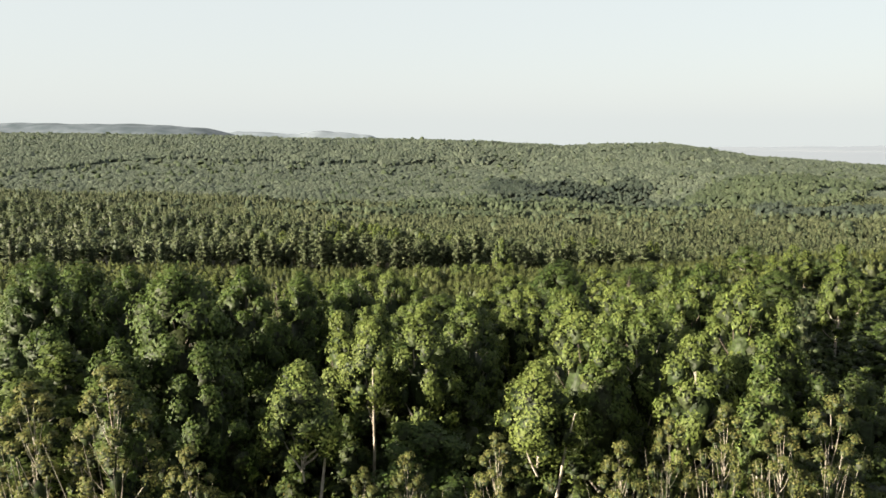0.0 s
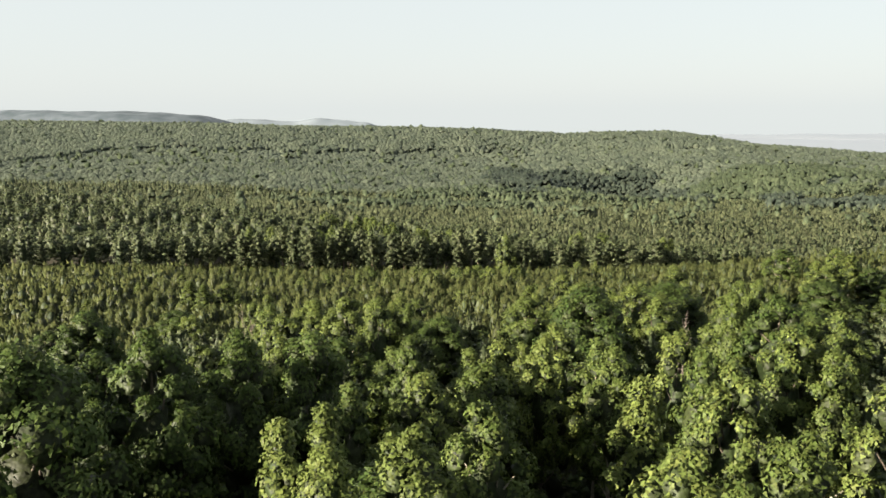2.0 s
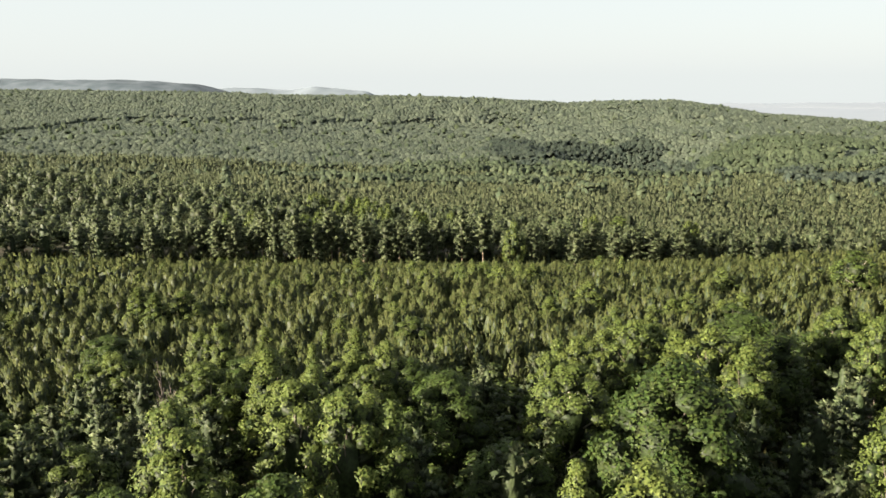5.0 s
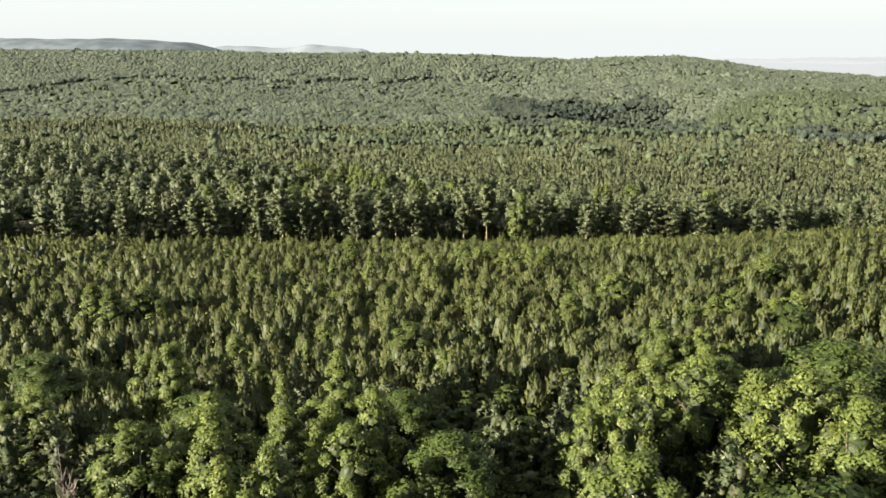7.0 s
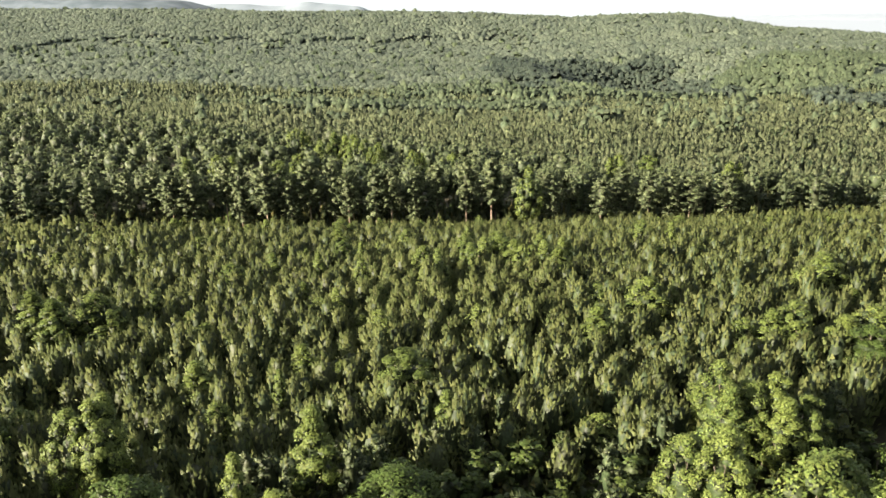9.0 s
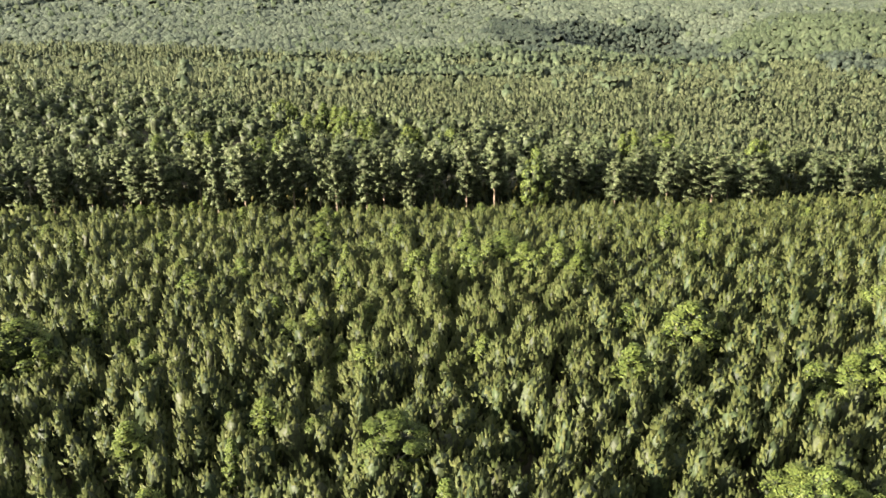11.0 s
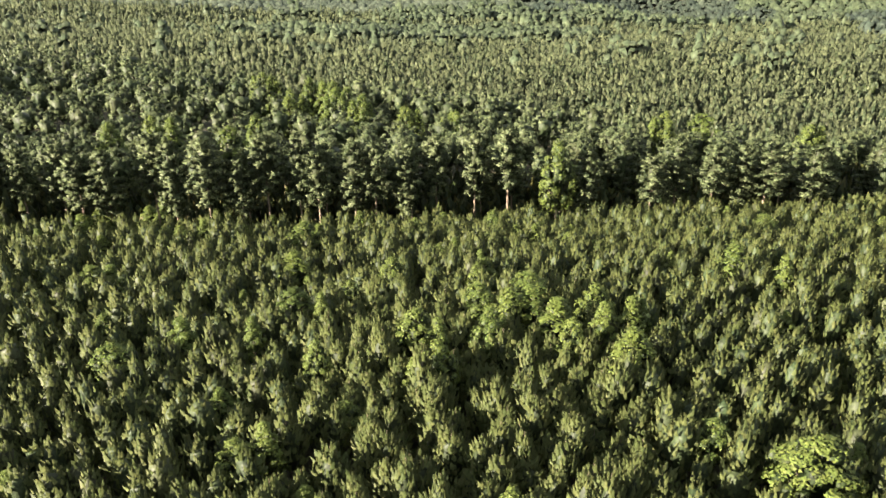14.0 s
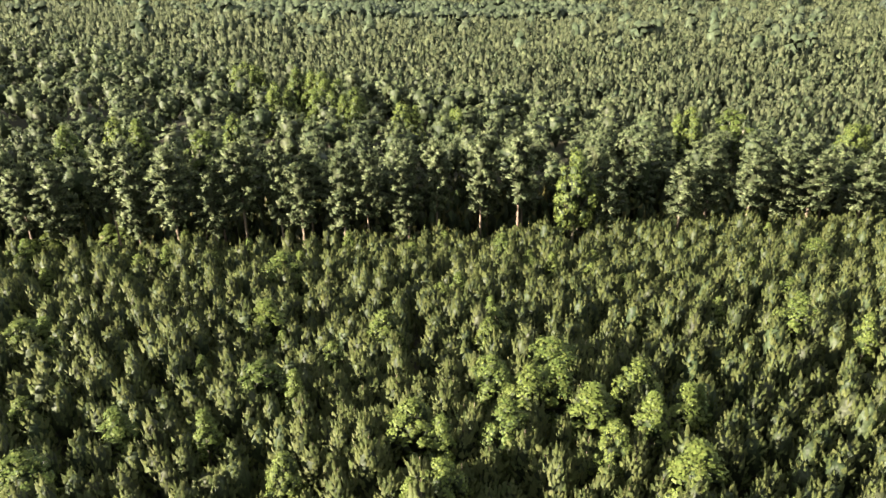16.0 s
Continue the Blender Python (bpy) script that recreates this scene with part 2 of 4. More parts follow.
def egg(radius, foot, sides=6, rough=0.14, tight=False):
    """The round upper part of a far crown, one unit high and open below."""
    rings = ((foot, 0.95, 0.8), (0.74, 0.82, 1.6)) if tight else ((foot, 0.90, 0.2), (0.62, 0.92, 0.5), (0.87, 0.58, 1.3))
    made = []
    for z, r, tilt in rings:
        a = np.arange(sides) * 6.2832 / sides + rng.uniform(0, 6.28)
        r = radius * r * rng.uniform(1 - rough, 1 + rough, sides)
        made.append(np.stack([np.cos(a) * r, np.sin(a) * r, z + rng.uniform(-0.06, 0.06, sides), np.cos(a), np.sin(a), np.full(sides, tilt)], 1))
    off = rng.normal(scale=0.12 * radius, size=2)
    v = np.concatenate(made + [np.array([[off[0], off[1], 1.0, 0, 0, 1.0]])])
    t = []
    for j in range(len(rings) - 1):
        for k in range(sides):
            m = (k + 1) % sides
            p, q = j * sides, (j + 1) * sides
            t += [(p + k, p + m, q + m), (p + k, q + m, q + k)]
    last = (len(rings) - 1) * sides
    t += [(last + k, last + (k + 1) % sides, last + sides) for k in range(sides)]
    return v, np.array(t)


def tube(points, radii, sides=6):
    """A tapered round limb along a few points."""
    pts = np.array(points, float)
    d = unit(np.gradient(pts, axis=0))
    u, w = frames_of(d)
    a = np.arange(sides) * 6.2832 / sides
    r = np.array(radii)[:, None, None]
    v = pts[:, None] + r * (np.cos(a)[None, :, None] * u[:, None] + np.sin(a)[None, :, None] * w[:, None])
    n = len(pts)
    t = []
    for i in range(n - 1):
        for k in range(sides):
            m = (k + 1) % sides
            t += [(i * sides + k, i * sides + m, (i + 1) * sides + m), (i * sides + k, (i + 1) * sides + m, (i + 1) * sides + k)]
    return v.reshape(-1, 3), np.array(t)


def on_ball(n):
    return unit(rng.normal(size=(n, 3)))


# ---- ground ----
KNOTS_Y = [-80, 0, 50, 105, 150, 195, 245, 273, 300, 321, 345, 400, 520, 630, 750, 1000, 1130, 1400, 1900, 2600, 5200]
KNOTS_Z = [30, 29, 24, 15, 9, 3.5, 1.2, -2.5, -7, -12, -19, -23, -24, -28, -42, -40, -46, -40, -40, -90, -120]
TILT_Y = [-80, 60, 150, 210, 300, 400, 520, 800, 1700, 5200]
TILT_X = [0.0, 0.0, 0.04, 0.06, 0.01, -0.03, -0.04, -0.012, -0.03, 0.0]


def smooth_profile(y, ys, zs):
    return sum(np.interp(y + d * (9 + 0.03 * np.abs(y)), ys, zs) for d in (-1, -0.5, 0, 0.5, 1)) / 5


def ground_z(x, y):
    x, y = np.asarray(x, float), np.asarray(y, float)
    z = smooth_profile(y, KNOTS_Y, KNOTS_Z)
    reach = 90 + 0.25 * np.abs(y)
    z = z + smooth_profile(y, TILT_Y, TILT_X) * reach * np.tanh(x / reach)
    far = np.clip((y - 500) / 500, 0, 1)
    z = z + far * 22 * (1 - np.exp(-(x / 330) ** 2))                      # a hollow runs away along the middle
    z = z - far * 24 * np.clip((x - 430) / 320, 0, 1)
    crest = np.interp(x * 1650 / np.maximum(np.abs(y), 600), [-950, -480, -360, -120, 60, 240, 330, 440, 520, 620, 770, 914, 1400], [22, 22, 17, 11, 4, -7, -2, 1, -7, -24, -37, -53, -75])
    w = np.exp(-((y - 1650) / 190) ** 2)
    z = z * (1 - w) + crest * w
    across = x - 105 + 0.05 * (y - 1000) + 12 * np.sin(y * 0.02)              # a ravine with a steep bank on the sunny side
    z = z - 56 * np.interp(across, [0, 122, 150, 300], [0, 1, 1, 0]) * np.exp(-((y - 1030) / 190) ** 4)
    z = z + 1.2 * np.sin(x * 0.021 + 1.3) * np.sin(y * 0.017) + 0.02 * np.abs(far) * 140 * np.sin(x * 0.006 + 0.8) * np.sin(y * 0.008 + 1.1)
    return z


xs = np.sign(np.linspace(-1, 1, 161)) * np.abs(np.linspace(-1, 1, 161)) ** 1.8 * 4600
ys = -400 + 5300 * np.linspace(0, 1, 200) ** 1.7
gx, gy = np.meshgrid(xs, ys)
gv = np.stack([gx, gy, ground_z(gx, gy)], -1).reshape(-1, 3)
idx = np.arange(gv.shape[0]).reshape(gx.shape)
q = [idx[:-1, :-1], idx[:-1, 1:], idx[1:, 1:], idx[1:, :-1]]
gt = np.concatenate([np.stack([q[0], q[1], q[2]], -1).reshape(-1, 3), np.stack([q[0], q[2], q[3]], -1).reshape(-1, 3)])
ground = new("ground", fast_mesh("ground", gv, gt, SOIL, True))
tagged(ground, "rolling forest floor of brown litter and dark undergrowth", "ground", kind="structure")


def hill(name, label, mat, y, xa, xb, tops, depth):
    """A long far hill: a smooth back whose crest follows a few heights."""
    n, m = 90, 8
    x = np.linspace(xa, xb, n)
    crest = np.interp(x, np.linspace(xa, xb, len(tops)), tops)
    crest = np.convolve(np.pad(crest, 4, mode="edge"), np.ones(9) / 9, "valid") + 2.0 * np.sin(x * 0.013) + 1.2 * np.sin(x * 0.041)
    v = []
    for j in range(m):
        f = j / (m - 1)
        v.append(np.stack([x, y - depth * (1 - f) + 40 * np.sin(x * 0.004 + f * 5), -125 + (crest + 125) * math.sin(f * math.pi / 2) ** 0.8 + 3 * np.sin(x * 0.02 + 3 * j)* (f < 1)], 1))
    v.append(np.stack([x, np.full(n, y + depth), np.full(n, -125.0)], 1))
    v = np.concatenate(v)
    i = np.arange((m + 1) * n).reshape(m + 1, n)
    t = np.concatenate([np.stack([i[:-1, :-1], i[:-1, 1:], i[1:, 1:]], -1).reshape(-1, 3), np.stack([i[:-1, :-1], i[1:, 1:], i[1:, :-1]], -1).reshape(-1, 3)])
    return tagged(new(name, fast_mesh(name, v, t, mat, True)), label, "hill", kind="structure")


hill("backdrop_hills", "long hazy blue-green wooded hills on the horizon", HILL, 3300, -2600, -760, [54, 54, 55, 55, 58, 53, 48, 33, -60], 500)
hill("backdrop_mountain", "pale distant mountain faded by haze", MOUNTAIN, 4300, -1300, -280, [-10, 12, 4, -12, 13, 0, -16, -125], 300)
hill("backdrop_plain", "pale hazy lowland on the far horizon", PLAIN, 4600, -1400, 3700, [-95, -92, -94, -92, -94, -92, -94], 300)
lx, ly = np.meshgrid(np.linspace(-2400, 3600, 50), np.linspace(1790, 4400, 36))
lv = np.stack([lx, ly, ground_z(lx, ly) + 6], -1).reshape(-1, 3)
i = np.arange(len(lv)).reshape(lx.shape)
lt = np.concatenate([np.stack([i[:-1, :-1], i[:-1, 1:], i[1:, 1:]], -1).reshape(-1, 3), np.stack([i[:-1, :-1], i[1:, 1:], i[1:, :-1]], -1).reshape(-1, 3)])
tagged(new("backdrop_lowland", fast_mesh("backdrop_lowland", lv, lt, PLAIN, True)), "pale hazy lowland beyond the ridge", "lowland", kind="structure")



# ---- tree kinds ----
def part(name, mesh, parent, label=""):
    ob = new(name, mesh)
    ob.parent = parent
    return tagged(ob, label)


def broad_crown(height, radius, low, lobes, count, leaf, pointed, even=0.6, core=(6, 4), lobe=1.0, heart_size=0.42):
    """Crown of a broadleaf tree: many small lobes over an egg-shaped or pointed outline, each a shade-dark core under a
    coat of leaf sprays. Also gives the lobes' places.
    """
    pieces, ends = [], []
    per = count // lobes
    mid = np.array([0, 0, low + (height - low) * 0.30])
    for i in range(lobes):
        f = ((i + rng.uniform(0.2, 0.8)) / lobes) ** 1.1    # 0 at the foot of the crown
        if pointed:
            env = radius * min(1.0, 0.72 + 1.4 * f) * (1 - f) ** 0.70 * 1.12
        else:
            env = radius * min(1.0, 0.66 + 1.5 * f) * math.sqrt(max(0.0, 1 - f ** 2.6))
        size = lobe * radius * rng.uniform(0.24, 0.40) * (1.0 - 0.2 * f)
        a = i * 2.399 + rng.uniform(-0.5, 0.5)
        off = max(0.0, env - size * rng.uniform(0.30, 1.0)) * (0.5 if i % 4 == 0 else 1.0)
        c = np.array([math.cos(a) * off, math.sin(a) * off, low + (height - low - size * 0.8) * f])
        rad = np.array([size, size, size * rng.uniform(0.85, 1.2)])
        ends.append(c)
        out = unit((c - mid) * np.array([1, 1, 0.75]))
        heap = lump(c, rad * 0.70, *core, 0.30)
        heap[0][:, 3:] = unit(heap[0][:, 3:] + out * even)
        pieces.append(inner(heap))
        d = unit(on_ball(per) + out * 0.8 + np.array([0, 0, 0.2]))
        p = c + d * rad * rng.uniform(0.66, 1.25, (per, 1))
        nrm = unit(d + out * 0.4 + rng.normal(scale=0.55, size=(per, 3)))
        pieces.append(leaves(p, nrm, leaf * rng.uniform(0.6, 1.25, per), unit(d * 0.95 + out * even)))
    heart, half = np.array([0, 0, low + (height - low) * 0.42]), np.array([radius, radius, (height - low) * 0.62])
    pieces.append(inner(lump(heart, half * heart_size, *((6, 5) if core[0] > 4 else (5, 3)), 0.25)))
    return join(pieces), ends


def broad_tree(name, leaf_mat, bark, height, radius, low, lobes, count, leaf, stems=1, pointed=False, label="", category="tree", group="", lobe=1.0, core=(6, 4)):
    (v, t), ends = broad_crown(height, radius, low, lobes, count, leaf, pointed, 0.6, core, lobe, 0.42 if stems == 1 else 0.16)
    tree = new(name)
    part("crown", fast_mesh("crown", v, t, leaf_mat), tree)
    limbs = []
    r0 = 0.012 * height + 0.04
    for s in range(stems):
        lean = rng.normal(scale=0.05 if stems == 1 else 0.09, size=2) * height
        f = np.linspace(0, 1, 6)
        pts = np.stack([lean[0] * f ** 1.3, lean[1] * f ** 1.3, f * height * 0.88 - 1.0], 1) + rng.normal(scale=0.05, size=(6, 3))
        limbs.append(tube(pts, (r0 / stems ** 0.7) * (1 - 0.85 * f), 6))
    for c in ends[::2]:
        z0 = max(low * 0.75, c[2] - rng.uniform(1.5, 3.5))
        limbs.append(tube([(0, 0, z0), (c[0] * 0.45, c[1] * 0.45, z0 + (c[2] - z0) * 0.35), tuple(c)], np.array([0.4, 0.28, 0.1]) * (r0 if stems == 1 else r0 * 0.34), 4))
    part("trunk", fast_mesh("trunk", *join(limbs), bark, True), tree)
    return tagged(tree, label, category, group)


def young_crown(height, radius, count, size=1.0, fat=1.0, core=(6, 4)):
    """Crown of a young pine: upright candles of needles in small tufts all over a round-shouldered cone."""
    low = height * 0.15
    boughs = max(6, count // 4)
    g = ((np.arange(boughs) + rng.uniform(0, 1, boughs)) / boughs) ** 0.8    # 0 at the top
    g[0] = 0.0
    ba = np.arange(boughs) * 2.399 + rng.uniform(-0.5, 0.5, boughs)
    br = radius * np.minimum(1.0, 0.08 + 1.15 * g ** 0.68) * (1 - np.clip(g - 0.75, 0, 1)) * rng.uniform(0.72, 1.05, boughs)
    br[0] = 0.0
    tips = np.stack([np.cos(ba) * br, np.sin(ba) * br, height - 1.2 - g * (height - low) * 0.78], 1)
    k = np.arange(count) % boughs
    off = rng.normal(scale=(0.30, 0.30, 0.34), size=(count, 3)) * math.sqrt(size)
    off[:boughs] *= 0.3
    f, a = g[k], ba[k]
    pos = tips[k] + off
    lean = 0.12 + 0.35 * f
    axis = unit(np.stack([np.cos(a) * lean, np.sin(a) * lean, np.full(count, 1.0)], 1) + off * 0.4 + rng.normal(scale=0.10, size=(count, 3)))
    length = rng.uniform(0.6, 1.1, count) * size
    length[:boughs] *= 1.15
    away = unit(np.stack([np.cos(a) * (0.25 + f), np.sin(a) * (0.25 + f), 0.9 - 0.5 * f], 1) + off * 0.6)
    pieces = [candles(pos, axis, length, length * fat * rng.uniform(0.17, 0.25, count), away)]
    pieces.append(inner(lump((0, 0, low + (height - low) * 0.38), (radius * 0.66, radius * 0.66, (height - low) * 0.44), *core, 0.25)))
    return join(pieces)


def young_pine(height, radius, count, label):
    tree = new("young_pine_tree")
    part("crown", fast_mesh("crown", *young_crown(height, radius, count), YOUNG, True), tree)
    part("trunk", fast_mesh("trunk", *tube([(0, 0, -1.0), (0.04, 0.02, height * 0.5), (0, 0, height * 0.95)], (0.11, 0.08, 0.02), 5), PINE_BARK, True), tree)
    return tagged(tree, label, "pine tree", "young plantation pines")


def mature_crown(height, radius, branches, per, low=0.45, size=1.0):
    """Crown of a grown pine: whorled branches that carry flattened plumes of needles, bare below."""
    pieces, limbs = [], []
    for i in range(branches):
        f = (i + rng.uniform(0, 1)) / branches               # 0 at the top
        z = height * (1 - f * (1 - low)) - 0.6
        reach = radius * min(1.0, 0.22 + 1.2 * f ** 0.55) * (1.0 if f < 0.7 else 1.0 - (f - 0.7) * 1.2) * rng.uniform(0.6, 1.15)
        a = i * 2.399 + rng.uniform(-0.5, 0.5)
        d = np.array([math.cos(a), math.sin(a), 0.0])
        end = d * reach + np.array([0, 0, z + reach * (0.30 - 0.55 * f)])
        root = np.array([0, 0, z - 0.15 * reach])
        limbs.append((root, end))
        for g in (0.42, 0.72, 1.0):
            c = root + (end - root) * g + rng.normal(scale=0.12, size=3)
            wide = rng.uniform(0.36, 0.58) * (0.62 + 0.5 * reach / radius) * size
            away = unit(d * 0.8 + np.array([0, 0, 0.9 - 0.5 * f]))
            plume = lump(c, (wide, wide, wide * rng.uniform(0.6, 0.9)), 4, 3, 0.35)
            plume[0][:, 3:] = unit(plume[0][:, 3:] + away * 0.6)
            pieces.append(inner(plume))
            n = max(1, per // 3)
            q = unit(on_ball(n) + away * 0.8)
            pos = c + q * np.array([wide, wide, wide * 0.75]) * rng.uniform(0.6, 1.1, (n, 1))
            axis = unit(q + np.array([0, 0, 0.35]))
            length = rng.uniform(0.4, 0.75, n) * size
            pieces.append(sprays(pos, axis, length, length * rng.uniform(0.5, 0.8, n), unit(q + away)))
    pieces.append(inner(lump((0, 0, height * (1 - (1 - low) * 0.48)), (radius * 0.42, radius * 0.42, height * (1 - low) * 0.40), 5, 5, 0.25)))
    return join(pieces), limbs


def mature_pine(height, radius, low, label, branches=50, per=48):
    made, limbs = mature_crown(height, radius, branches, per, low)
    tree = new("mature_pine_tree")
    part("crown", fast_mesh("crown", *made, MATURE, True), tree)
    lean = rng.normal(scale=0.012, size=2) * height
    wood = [tube([(0, 0, -1.0), (lean[0] * 0.3, lean[1] * 0.3, height * 0.35), (lean[0] * 0.5, 0, height * 0.7), (0, 0, height * 0.97)], (0.24, 0.19, 0.13, 0.03), 6)]
    wood += [tube([r, (r + e) / 2 + np.array([0, 0, -0.1]), e], (0.06, 0.04, 0.02), 3) for r, e in limbs]
    part("trunk", fast_mesh("trunk", *join(wood), PINE_BARK, True), tree)
    return tagged(tree, label, "pine tree", "grown pines along the stand edge")


def dead_tree(height, label):
    tree = new("dead_tree")
    f = np.linspace(0, 1, 5)
    part("trunk", fast_mesh("trunk", *tube(np.stack([0.3 * f, 0.1 * f, height * f - 1], 1), 0.13 * (1 - 0.8 * f), 6), DEAD_WOOD, True), tree)
    for i in range(48):
        z = height * rng.uniform(0.35, 0.97)
        a = rng.uniform(0, 6.283)
        ln = rng.uniform(0.8, 2.2) * (1.25 - z / height)
        d = np.array([math.cos(a), math.sin(a), rng.uniform(0.7, 1.5)])
        p0 = np.array([0.2, 0.05, z])
        part("branch", fast_mesh("branch", *tube([p0, p0 + d * ln * 0.5, p0 + d * ln + np.array([0, 0, 0.3])], (0.055, 0.04, 0.016), 3), DEAD_WOOD), tree)
    return tagged(tree, label, "dead tree")


def scatter(proto_list, px, py, pz, scale, spin, name, mat, label, category, smooth=True):
    """Joins many small trees or bushes into one mesh."""
    vs, ts, n = [], [], 0
    which = rng.integers(0, len(proto_list), len(px))
    for k, (v, t) in enumerate(proto_list):
        sel = np.nonzero(which == k)[0]
        if not len(sel):
            continue
        c, s = np.cos(spin[sel])[:, None], np.sin(spin[sel])[:, None]
        sc, sz = scale[sel, 0][:, None], scale[sel, 1][:, None]
        x = (v[None, :, 0] * c - v[None, :, 1] * s) * sc + px[sel][:, None]
        y = (v[None, :, 0] * s + v[None, :, 1] * c) * sc + py[sel][:, None]
        z = v[None, :, 2] * sz + pz[sel][:, None]
        nx = v[None, :, 3] * c - v[None, :, 4] * s
        ny = v[None, :, 3] * s + v[None, :, 4] * c
        nz = np.repeat(v[None, :, 5], len(sel), 0)
        cols = [x, y, z, nx, ny, nz] + ([np.repeat(v[None, :, 6], len(sel), 0)] if v.shape[1] == 7 else [])
        vs.append(np.stack(cols, -1).reshape(-1, len(cols)))
        ts.append((t[None] + (np.arange(len(sel)) * len(v))[:, None, None]).reshape(-1, 3) + n)
        n += len(sel) * len(v)
    ob = new(name, fast_mesh(name, np.concatenate(vs), np.concatenate(ts), mat, smooth))
    return tagged(ob, label, category, kind="stuff")


def rows_of_trees(x0, x1, y0, y1, gap, turn=0.0, jitter=0.25):
    """Planting places in rows, turned by some degrees."""
    half = max(x1 - x0, y1 - y0) * 0.75
    g = np.arange(-half, half, gap)
    a, b = np.meshgrid(g, g)
    b = b + (np.arange(len(g)) % 2)[None, :] * gap * 0.5
    a = a + rng.normal(scale=jitter * gap, size=a.shape)
    b = b + rng.normal(scale=jitter * gap, size=b.shape)
    c, s = math.cos(radians(turn)), math.sin(radians(turn))
    x = (a * c - b * s + (x0 + x1) / 2).ravel()
    y = (a * s + b * c + (y0 + y1) / 2).ravel()
    k = (x > x0) & (x < x1) & (y > y0) & (y < y1)
    return x[k], y[k]


def stand_edge(x):
    return 345 + 0.15 * x + 2 * np.sin(x * 0.05)


def broadleaf_limit(x):
    """Where the broadleaf belt ends and the young plantation begins."""
    return 182 + 6 * np.sin(x * 0.06 + 1) + 0.55 * np.clip(x - 30, 0, 80) - 0.1 * np.clip(-x, 0, 60)


def in_view(x, y, margin=8):
    return np.abs(x) < 0.58 * y + margin


# ---- belt of broadleaf trees ----
def belt_kinds(wealth, leaf, core):
    """The seven kinds of the belt: three oaks, two poplars, two sweetgums; with more and finer leaves, or fewer and coarser."""
    made = []
    for r, low, lobes in ((4.8, 6.0, 50), (4.2, 5.5, 44), (3.6, 6.0, 38)):
        made.append(broad_tree("broadleaf_tree", OAK, DARK_BARK, 18, r, low, lobes, int(9000 * wealth * (r / 4.8) ** 1.6), leaf, label="tall dark-green oak with a broad lumpy crown", group="broadleaf belt", core=core))
    for r, low, lobes in ((3.1, 8.0, 32), (2.8, 7.0, 30)):
        made.append(broad_tree("poplar_tree", POPLAR, PALE_BARK, 18, r, low, lobes, int(5000 * wealth), leaf * 0.94, pointed=(r < 3), label="slender light-green poplar with a pale trunk", group="broadleaf belt", core=core))
    for r, low, lobes in ((3.6, 6.0, 36), (3.1, 6.5, 32)):
        made.append(broad_tree("sweetgum_tree", GUM, DARK_BARK, 18, r, low, lobes, int(5200 * wealth), leaf, pointed=(r < 3.2), label="bright yellow-green sweetgum with a pointed crown", group="broadleaf belt", core=core))
    return made


kinds, outer_kinds = belt_kinds(1.15, 0.255, (5, 4)), belt_kinds(0.5, 0.36, (4, 3))
kinds.append(broad_tree("poplar_tree", GUM, PALE_BARK, 18, 3.0, 12.2, 34, 5200, 0.20, pointed=True, label="slim light-green poplar with a small crown on a tall pale trunk", group="broadleaf belt"))
kinds.append(broad_tree("scrub_sapling", SAPLING, PALE_BARK, 18, 2.6, 6.0, 60, 6000, 0.16, stems=9, label="sparse olive sapling with several thin pale stems", category="sapling", group="scrub saplings along the clearing", lobe=0.7, core=(4, 3)))
SPAN = [4.8, 4.2, 3.6, 3.1, 2.8, 3.6, 3.1, 3.0, 2.6]
BELT = [  # place, top, width against its kind, kind
    (-7.3, 48.5, 42.2, 0.95, 7), (7.8, 50.2, 41.6, 1.0, 7), (-3.9, 59.2, 42.3, 0.85, 7), (-20.5, 64.5, 45.0, 1.15, 0), (-47.6, 94.0, 40.7, 1.2, 0),
    (41.0, 105.5, 36.0, 1.2, 5), (-3.9, 105.7, 32.5, 1.0, 3), (12.8, 107.1, 34.4, 1.1, 5), (35.0, 117.2, 35.6, 1.1, 5), (19.0, 122.6, 35.0, 1.4, 0),
    (63.2, 123.4, 38.0, 1.2, 6), (-14.9, 138.3, 28.0, 1.3, 5), (-20.0, 147.2, 27.6, 1.2, 6), (-28.3, 150.2, 24.8, 1.2, 3), (54.8, 156.8, 28.7, 1.2, 5)]
FRONT = [
    (-33.0, 67.0, 44.8, 1.1, 1), (-27.5, 72.0, 43.6, 1.05, 2), (-17.5, 74.0, 43.2, 1.05, 2), (-13.2, 79.0, 41.8, 0.95, 2), (-36.0, 80.0, 42.5, 1.2, 0), (-9.0, 84.0, 40.2, 0.9, 1),
    (-7.0, 63.8, 41.8, 0.87, 6), (-0.1, 60.0, 43.0, 0.84, 5), (3.5, 65.4, 42.1, 0.82, 3), (12.9, 54.2, 43.2, 0.54, 6), (11.6, 56.6, 43.3, 0.49, 5),
    (18.6, 52.1, 43.3, 0.64, 5), (16.6, 57.5, 43.7, 0.6, 3), (22.6, 50.9, 43.4, 0.84, 4), (-22.2, 56.2, 41.3, 0.89, 2), (-15.4, 54.7, 41.5, 0.88, 2), (29.0, 66.1, 43.5, 1.29, 5),
    (39.1, 107.8, 37.7, 1.2, 2), (-26.9, 56.9, 41.1, 1.42, 4), (-27.4, 52.3, 40.6, 1.19, 3), (-20.8, 52.4, 41.0, 1.28, 4), (-15.8, 44.4, 40.8, 0.69, 2)]
